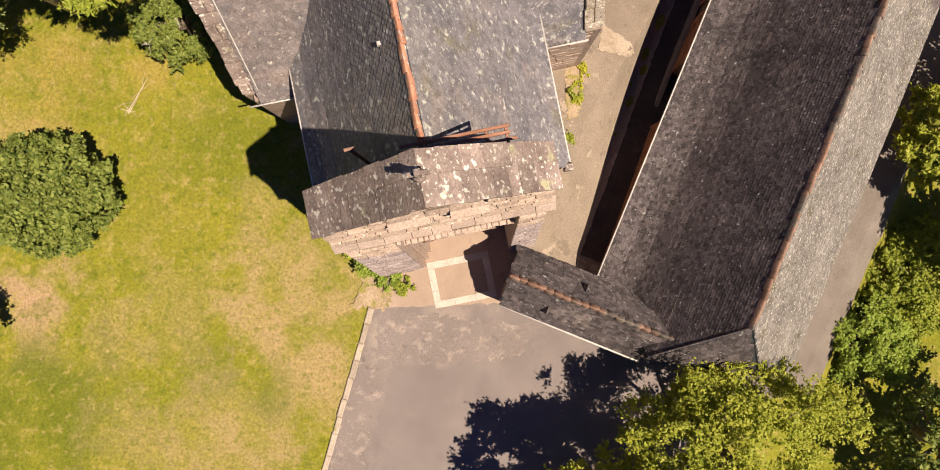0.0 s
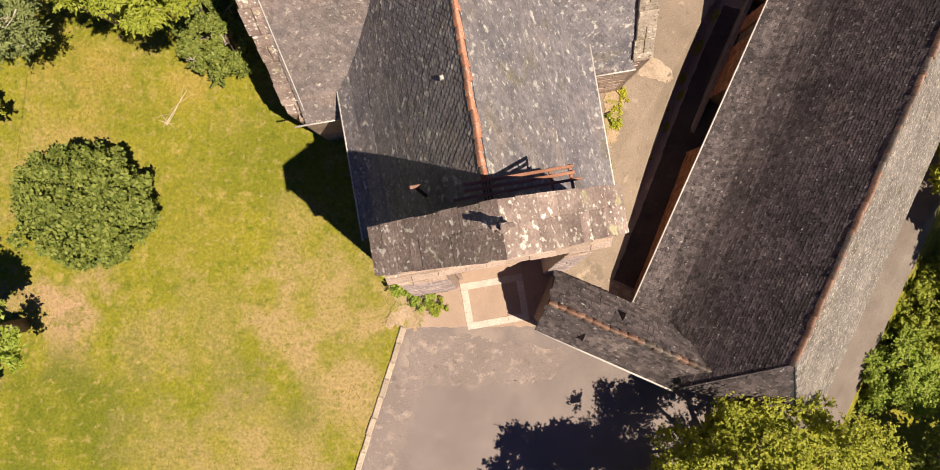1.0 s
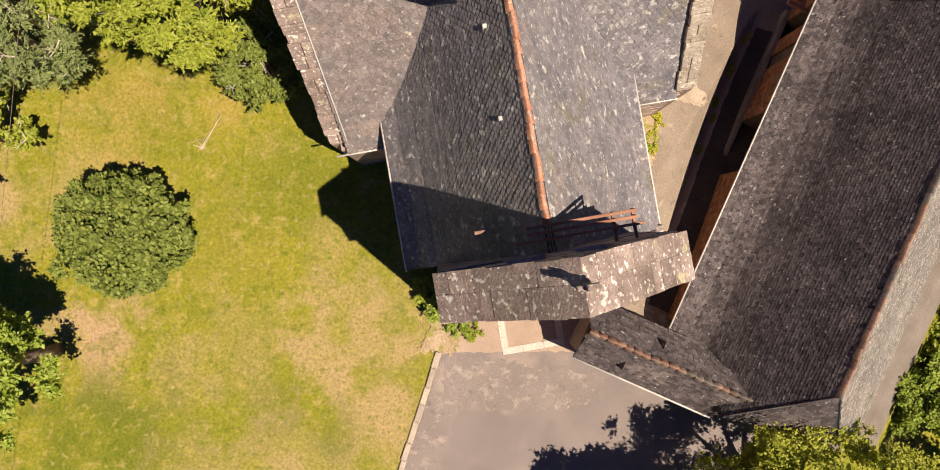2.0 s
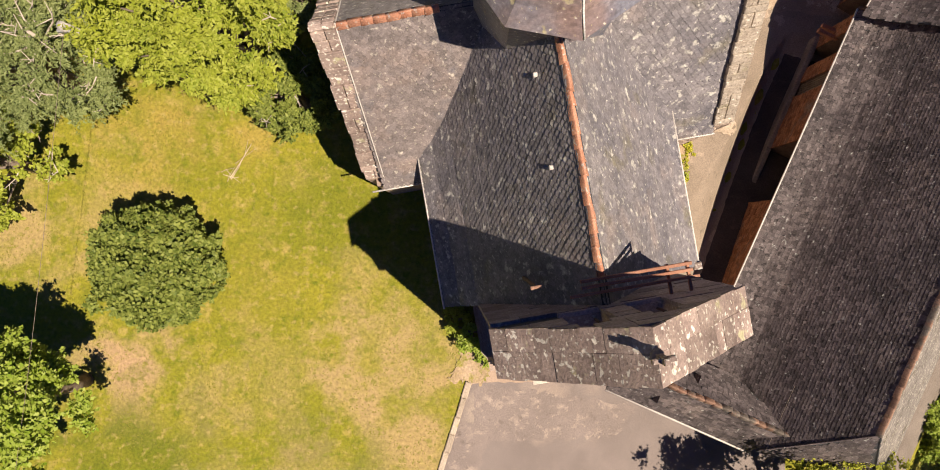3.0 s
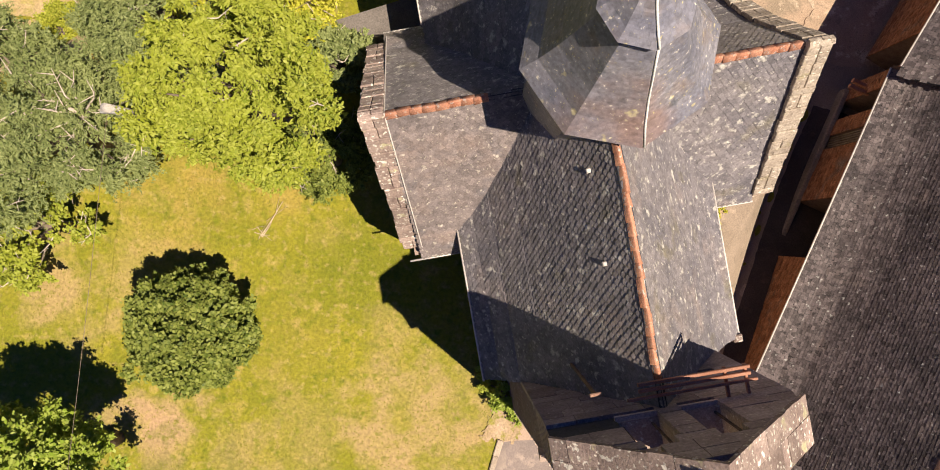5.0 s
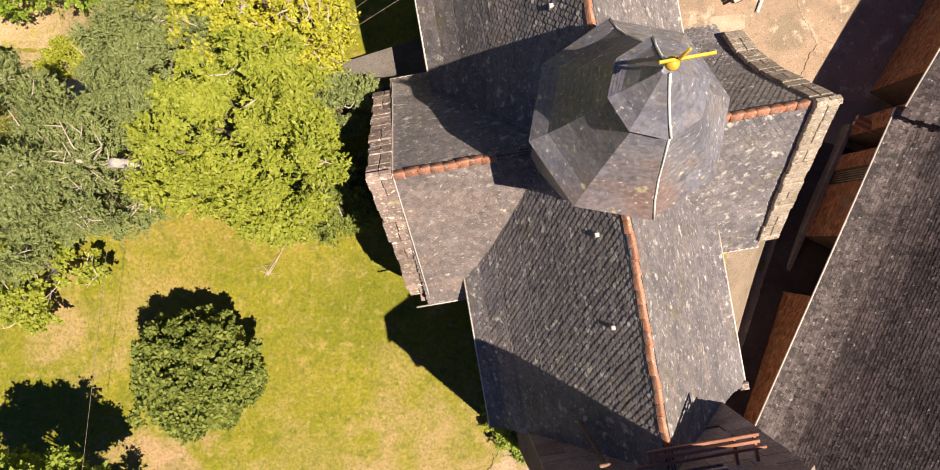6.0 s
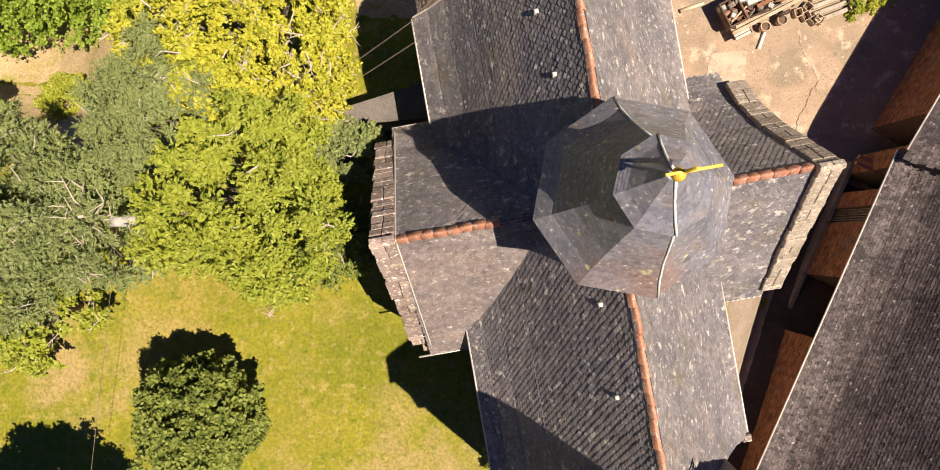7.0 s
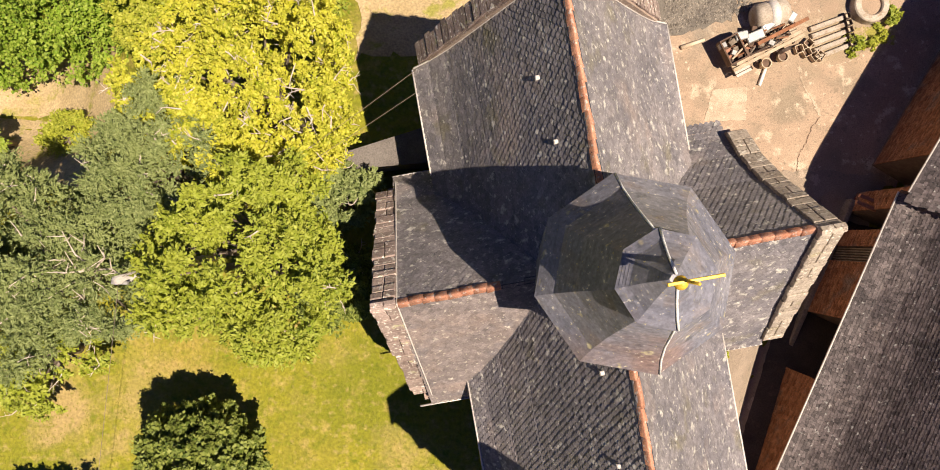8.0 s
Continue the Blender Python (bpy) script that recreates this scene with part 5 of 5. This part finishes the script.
# ---- utility pole and wires ----
POLE_X, POLE_Y = -17.3, 9.75
pole = thing("utility_pole", pose(POLE_X, POLE_Y, 0), "concrete utility pole with wires among the trees", "utility pole")
part("post", Build().tube([(0, 0, -0.5), (-17.23 - POLE_X, 9.14 - POLE_Y, 8.66)], [0.19, 0.14], 10).mesh("post", "concrete_pole", True), pole)
part("bracket", Build().chamfer(-17.5 - POLE_X, -17.0 - POLE_X, 9.0 - POLE_Y, 9.1 - POLE_Y, 8.3, 8.42, 0.01).mesh("bracket", "zinc"), pole)
for k, (a, c) in enumerate((((-17.25, 9.12, 8.45), (-20.0, -14, 7.3)), ((-17.25, 9.14, 8.3), (-7.5, 16.6, 5.6)), ((-17.25, 9.14, 8.5), (-7.6, 17.4, 5.7)))):
    a, c = Vector(a), Vector(c)
    pts = [a.lerp(c, i / 10) - Vector((0, 0, 0.35 * math.sin(math.pi * i / 10))) for i in range(11)]
    tagged(new("overhead_wire", Build().tube(pts, 0.008, 5).mesh("overhead_wire", "bark")), "thin grey overhead wire", "wire")
dead = thing("dead_tree", pose(-19.2, 9.3, 0), "pale leafless tree standing among the grey-green crowns", "tree")
rng = random.Random(96)
part("trunk", Build().tube([(-1.9, 0.4, -0.3), (-0.9, 0.2, 3.5), (0.05, 0.0, 7.3)], [0.16, 0.11, 0.06], 8).mesh("trunk", "dead_twig", True), dead)
for i in range(11):
    a, l, z = 0.57 * i + rng.uniform(-0.3, 0.3), rng.uniform(0.5, 1.5), rng.uniform(6.2, 7.2)
    tip = Vector((math.cos(a) * l, math.sin(a) * l, z + rng.uniform(0.5, 1.2)))
    mid = Vector((tip.x * 0.5 + rng.uniform(-0.25, 0.25), tip.y * 0.5 + rng.uniform(-0.25, 0.25), (z + tip.z) / 2))
    limb = Build().tube([(0.06, 0, z), mid, tip], [0.04, 0.028, 0.01], 6)
    for k in range(3):
        q = mid.lerp(tip, rng.uniform(0.0, 0.8))
        limb.tube([q, q + Vector((rng.uniform(-0.4, 0.4), rng.uniform(-0.4, 0.4), rng.uniform(0.1, 0.4)))], [0.022, 0.008], 5)
    part("limb", limb.mesh("limb", "dead_twig"), dead)
tw = Build()
rng = random.Random(95)
for x0, y0, x1, y1, r in ((-15.5, 4.55, -14.6, 6.1, 0.035), (-15.45, 4.5, -14.95, 5.5, 0.03), (-15.8, 4.7, -15.1, 4.6, 0.025), (-15.7, 4.95, -15.0, 4.35, 0.025), (-15.6, 4.4, -15.2, 5.2, 0.02), (-15.3, 5.2, -14.4, 5.9, 0.02), (-14.9, 5.5, -14.75, 6.3, 0.018), (-15.9, 4.8, -15.3, 5.0, 0.02)):
    x0, y0, x1, y1 = x0 + 0.4, y0 + 0.75, x1 + 0.4, y1 + 0.75
    m2 = ((x0 + x1) / 2 + rng.uniform(-0.08, 0.08), (y0 + y1) / 2 + rng.uniform(-0.08, 0.08), 0.1)
    tw.tube([(x0, y0, 0.05), m2, (x1, y1, 0.07)], [r * 0.75, r * 0.6, r * 0.3], 5)
tagged(new("fallen_twigs", tw.mesh("fallen_twigs", "old_wood")), "pale dry twigs lying on the lawn", "twigs")

# ---- grass tufts over the lawn ----
rs = np.random.RandomState(5)
n = 15000
gx, gy = rs.uniform(-27, -4.3, n), rs.uniform(-12, 13, n)
keep = gx < -4.5 + 0.28 * np.minimum(gy + 3.2, 0) - np.where(gy > -1.5, 0.9 + 0.2 * np.clip(gy - 3, 0, 3), 0) - np.where(gy > 4, 2.2, 0)
gx, gy = gx[keep], gy[keep]
n = len(gx)
gh = np.array([gz(a, c) for a, c in zip(gx, gy)])
ang = rs.uniform(0, 2 * math.pi, n)
ln = rs.uniform(0.05, 0.13, n)
wd = rs.uniform(0.012, 0.028, n)
dx, dy = np.cos(ang), np.sin(ang)
base = np.stack([gx, gy, gh], 1)
V = np.stack([base + np.stack([-dy * wd, dx * wd, 0 * wd], 1), base + np.stack([dy * wd, -dx * wd, 0 * wd], 1),
              base + np.stack([dx * ln + dy * wd * 0.3, dy * ln - dx * wd * 0.3, 0.012 + ln * 0.1], 1)], 1).reshape(-1, 3)
me = bpy.data.meshes.new("grass")
me.from_pydata(V.tolist(), [], np.arange(3 * n).reshape(-1, 3).tolist())
me.materials.append(M["grass"])
tagged(new("grass", me), "short yellow-green grass blades of the lawn", "grass", kind="stuff")

# ---- back yard: old trailer, tank, pots, posts, stone trough ----
YZ = gz(7.0, 20.5) + 0.04
tr = thing("farm_trailer", pose(7.1, 20.55, gz(7.1, 20.55) + 0.04, 0, 0, 29), "derelict farm trailer of weathered planks and rusty iron", "trailer")
for y in (-0.55, -0.35, 0.1, 0.42):
    part("plank", Build().chamfer(-1.75, 1.95 - 0.2 * y, y - 0.08, y + 0.08, 0.62, 0.72, 0.015).mesh("plank", "old_wood" if y < 0 else "wood"), tr)
for x in (-1.4, -0.5, 0.6, 1.5):
    part("crossbar", Build().chamfer(x - 0.06, x + 0.06, -0.7, 0.65, 0.5, 0.6, 0.01).mesh("crossbar", "iron"), tr)
bx = Build().box(-1.9, -0.95, -0.3, 0.95, 0.6, 0.66)
for q in ((-1.9, -1.84, -0.3, 0.95), (-1.01, -0.95, -0.3, 0.95), (-1.84, -1.01, -0.3, -0.24), (-1.84, -1.01, 0.89, 0.95)):
    bx.box(*q, 0.66, 1.1)
part("box", bx.mesh("box", "dark_wood"), tr, "dark rusted open body box")
for y in (-0.86, -0.7):
    part("board", Build().chamfer(-1.75, -0.95, y - 0.065, y + 0.065, 0.66, 0.72, 0.01).mesh("board", "pale_stone"), tr, "bleached pale board")
part("long_plank", Build().chamfer(-0.3, 2.4, -0.05, 0.12, 0.98, 1.04, 0.01).mesh("long_plank", "rust"), tr, "red-brown painted plank")
for x, y, w, h in ((-0.75, 0.75, 0.3, 0.2), (-0.2, 0.45, 0.42, 0.22), (0.55, 0.6, 0.3, 0.18), (1.75, 0.45, 0.24, 0.16)):
    part("metal_casing", Build().chamfer(-w, w, -h, h, 0, 0.3, 0.04).mesh("metal_casing", "zinc"), tr, "pale dented metal casing", pose(x, y, 0.76, 6, -5, 20 * x))
for i in range(22):
    q = random.Random(300 + i)
    x, y = q.uniform(-1.8, 1.3), q.uniform(-0.25, 0.75)
    part("scrap_block", Build().chamfer(-q.uniform(0.08, 0.22), q.uniform(0.08, 0.22), -0.12, 0.12, 0, q.uniform(0.1, 0.3), 0.02).mesh("scrap_block", q.choice(["iron", "dark_wood", "zinc", "iron", "bark"])), tr, m=pose(x, y, 0.72, 0, q.uniform(-12, 12), q.uniform(0, 180)))
for x, y in ((-1.1, -0.8), (1.0, -0.8), (-1.1, 0.8), (1.0, 0.8)):
    wh = part("wheel", Build().tube([(x, y - 0.08, 0.36), (x, y + 0.08, 0.36)], 0.36, 16).mesh("wheel", "iron"), tr)
    part("hub", Build().tube([(x, y - 0.11, 0.36), (x, y + 0.11, 0.36)], 0.1, 10).mesh("hub", "wood"), wh)
for i in range(30):
    rr = random.Random(200 + i)
    a = Vector((rr.uniform(-1.6, 1.4), rr.uniform(-0.4, 0.8), 0.75))
    part("scrap_bar", Build().tube([a, a + Vector((rr.uniform(0.3, 1.0), rr.uniform(-0.2, 0.4), rr.uniform(0, 0.35)))], rr.uniform(0.02, 0.05), 6).mesh("scrap_bar", rr.choice(["iron", "old_wood", "bark", "rust", "dark_wood"])), tr)
tank = thing("water_tank", pose(7.5, 21.95, gz(7.5, 22) + 0.04, 0, 0, 14), "pale oval water tank with a white band", "tank")
prof = [(-0.85, 0.25), (-0.8, 0.5), (-0.62, 0.64), (0.62, 0.64), (0.8, 0.5), (0.85, 0.25)]
part("drum", Build().tube([(x, 0, 0.66) for x, _ in prof], [r for _, r in prof], 18).mesh("drum", "tank", True), tank)
part("band", Build().tube([(-0.16, 0, 0.66), (0.24, 0, 0.66)], 0.665, 18).mesh("band", "zinc_pale", True), tank)
for x in (-0.5, 0.5):
    part("cradle", Build().chamfer(x - 0.06, x + 0.06, -0.5, 0.5, 0.0, 0.3, 0.01).mesh("cradle", "iron"), tank)


def pot(x, y, r, seed):
    p = thing("flower_pot", pose(x, y, gz(x, y) + 0.04), "round clay flower pot with dry soil", "flower pot", "pots in the yard")
    b = Build()
    n = 14
    rings = [(r * 0.72, 0), (r, 0.42), (r * 1.08, 0.42), (r * 1.08, 0.5), (r * 0.9, 0.5), (r * 0.86, 0.4)]
    vs = [(q * math.cos(2 * math.pi * k / n), q * math.sin(2 * math.pi * k / n), z) for q, z in rings for k in range(n)]
    fs = [(i * n + k, i * n + (k + 1) % n, (i + 1) * n + (k + 1) % n, (i + 1) * n + k) for i in range(len(rings) - 1) for k in range(n)]
    part("bowl", b.add(vs, fs).mesh("bowl", "old_wood", True), p)
    part("soil", Build().tube([(0, 0, 0.05), (0, 0, 0.4)], [r * 0.7, r * 0.86], n).mesh("soil", "dark_wood"), p)


pot(7.5, 19.7, 0.24, 1)
pot(8.3, 20.05, 0.24, 2)
stub = Build().tube([(0, 0, 0), (0.9, 0, 0)], 0.085, 10)
tagged(new("short_pipe", stub.mesh("short_pipe", "white_metal", True)), "short pale pipe lying beside the pots", "pipe").matrix_basis = pose(7.62, 19.55, gz(7.6, 19.55) + 0.15, 0, 0, -108)
b = Build().chamfer(0, 1.75, -0.11, 0.11, -0.1, 0.1, 0.03)
first = tagged(new("timber_post", b.mesh("timber_post", "tank")), "squared pale timber post lying in a row", "timber post", "row of timber posts")
first.matrix_basis = pose(9.72, 21.5, gz(9.72, 21.5) + 0.17, 0, 0, 21.6)
for i in range(1, 5):
    x, y = 9.72 + i * 0.08, 21.5 - i * 0.35
    copy_thing(first, pose(x, y, gz(x, y) + 0.17, 0, 0, 21.6 + i * 0.4))
for i in range(5):
    x, y = 11.32 + i * 0.07, 22.12 - i * 0.33
    e = thing("post_shoe", pose(x, y, gz(x, y) + 0.07, 0, 0, 21.6), "dark rusted square iron shoe at a timber's end", "iron shoe", "iron shoes by the timbers")
    for k in range(4):
        part("plate", Build().chamfer(-0.14, 0.14, -0.14, -0.11, 0, 0.34, 0.006).mesh("plate", "iron"), e, m=pose(0.12, 0, 0, 0, 0, 90 * k))
    part("core", Build().box(0.02, 0.22, -0.1, 0.1, 0, 0.2).mesh("core", "old_wood"), e)
for i, (x, y) in enumerate(((9.17, 20.5), (9.55, 20.35), (9.97, 20.18), (9.62, 20.8), (10.2, 20.22))):
    c = thing("crate", pose(x, y, gz(x, y) + 0.04, 0, 0, 20 + 9 * i), "small weathered open crate", "crate", "crates in the yard")
    for k in range(4):
        part("side", Build().box(-0.2, 0.2, -0.2, -0.17, 0, 0.3).mesh("side", "old_wood"), c, m=pose(0, 0, 0, 0, 0, 90 * k))
    part("bottom", Build().box(-0.17, 0.17, -0.17, 0.17, 0.01, 0.04).mesh("bottom", "dark_wood"), c)
trough = thing("stone_trough", pose(12.5, 22.7, gz(12.5, 22.7)), "round grey stone well ring with worn rim", "well")
n = 24
rings = [(0.85, 0), (0.85, 0.5), (0.8, 0.56), (0.55, 0.56), (0.5, 0.5), (0.5, 0.05)]
vs = [(q * math.cos(2 * math.pi * k / n), q * math.sin(2 * math.pi * k / n), z) for q, z in rings for k in range(n)]
part("ring", Build().add(vs, [(i * n + k, i * n + (k + 1) % n, (i + 1) * n + (k + 1) % n, (i + 1) * n + k) for i in range(5) for k in range(n)]).mesh("ring", "tank"), trough)
part("cover", Build().tube([(0, 0, 0.1), (0, 0, 0.42)], 0.51, n).mesh("cover", "concrete"), trough)
lg = Build().tube([(3.48, 20.4, gz(3.48, 20.4) + 0.16), (4.6, 20.84, gz(4.6, 20.84) + 0.14)], [0.11, 0.08], 8)
tagged(new("fallen_log", lg.mesh("fallen_log", "old_wood", True)), "pale log lying on the yard", "log")
patch("pavement_slab", [(4.72, 16.86), (6.76, 17.02), (6.77, 18.63), (5.1, 18.43)], 8, 8, 0.085, "concrete_pale", "paler concrete slab in the yard", "slab", 0.04)
patch("ground_gravel", [(2.3, 20.7), (5.9, 21.9), (6.4, 25.2), (1.5, 24.5)], 14, 14, 0.1, "gravel", "grey rubble bed against the yard", "gravel bed", 0.15)
gr = Build()
rr = random.Random(77)
for i in range(1500):
    t, q = rr.random(), rr.random()
    x, y = 2.6 + 4.3 * t, 20.9 + 1.5 * t + q * 2.6
    r = rr.uniform(0.04, 0.11)
    z = gz(x, y) + 0.09
    gr.add([(x + r * math.cos(a), y + r * math.sin(a), z) for a in (0.3, 1.7, 2.9, 4.4)] + [(x, y, z + r * 0.7)], [(0, 1, 4), (1, 2, 4), (2, 3, 4), (3, 0, 4)])
tagged(new("gravel", gr.mesh("gravel", "gravel")), "loose grey rubble stones heaped in the yard", "gravel", kind="stuff")
tree("yard_weeds", 13.4, 22.2, gz(13.4, 22.2) + 0.5, 0.6, "leaf_mid", "green weeds by the well", "weeds", 14, 60, 0.1, 34, 0.6)
tree("yard_weeds", 11.85, 20.85, gz(11.85, 20.85) + 0.4, 0.55, "leaf_mid", "green weeds by the well", "weeds", 16, 60, 0.1, 31, 0.7)
tree("alley_weeds", 4.6, 6.2, gz(4.6, 6.2) + 0.25, 0.35, "leaf_mid", "weeds along the church wall", "weeds", 12, 50, 0.08, 32, 0.6)
for i, (x, y) in enumerate(((4.95, 7.5), (5.05, 7.15), (4.8, 6.7), (4.75, 5.9))):
    tree("grass_tuft", x, y, gz(x, y) + 0.2, 0.26 + 0.04 * (i % 2), "leaf_gold", "straw-yellow grass tuft by the church wall", "grass", 12, 70, 0.05, 140 + i, 0.7)
tree("alley_weeds", 4.2, 4.2, gz(4.2, 4.2) + 0.25, 0.32, "leaf_mid", "weeds along the church wall", "weeds", 12, 50, 0.08, 33, 0.6)


def crack(points, width, material="concrete_pale", label="pale mortar-filled crack in the yard concrete"):
    """A ragged crack across the yard."""
    rr = random.Random(len(points) * 7 + int(1000 * width))
    pts = []
    for (xa, ya), (xb, yb) in zip(points, points[1:]):
        n = max(3, int(math.hypot(xb - xa, yb - ya) / 0.07))
        for i in range(n):
            t = i / n
            pts.append((xa + (xb - xa) * t + rr.uniform(-0.035, 0.035), ya + (yb - ya) * t + rr.uniform(-0.03, 0.03)))
    vs = []
    for x, y in pts:
        w = width * rr.uniform(0.25, 1.7)
        vs += [(x - w, y, gz(x, y) + 0.088), (x + w, y, gz(x, y) + 0.088)]
    fs = [(2 * i, 2 * i + 1, 2 * i + 3, 2 * i + 2) for i in range(len(pts) - 1)]
    return tagged(new("trim", mesh("trim", vs, fs, material)), label, "crack", kind="structure")


crack([(9.30, 19.75), (9.36, 19.5), (9.44, 19.05), (9.67, 18.49), (10.12, 17.95)], 0.035)
crack([(9.28, 19.7), (9.38, 19.35)], 0.085)
crack([(10.05, 18.0), (10.17, 17.75), (10.4, 17.26)], 0.10)
crack([(10.4, 17.3), (10.01, 16.8), (9.73, 15.98), (9.37, 15.4), (9.27, 14.77), (9.2, 14.2)], 0.016, "dark_wood", "dark open crack in the yard concrete")
crack([(9.27, 14.77), (8.75, 14.8), (8.25, 14.99)], 0.05)
crack([(10.6, 19.7), (11.23, 19.89), (11.9, 20.1), (12.35, 20.21)], 0.05)
patch("ground_weedy", [(11.5, 20.5), (13.9, 21.0), (13.9, 22.0), (11.7, 21.6)], 24, 12, 0.1, "soil", "weedy yellow-green earth before the well", "earth", 0.1)
for i, (x, y) in enumerate(((12.15, 20.9), (12.75, 21.0), (13.3, 21.3))):
    tree("yard_weeds", x, y, gz(x, y) + 0.3, 0.38, "leaf_lime", "low yellow-green weeds before the well", "weeds", 14, 60, 0.07, 150 + i, 0.7)
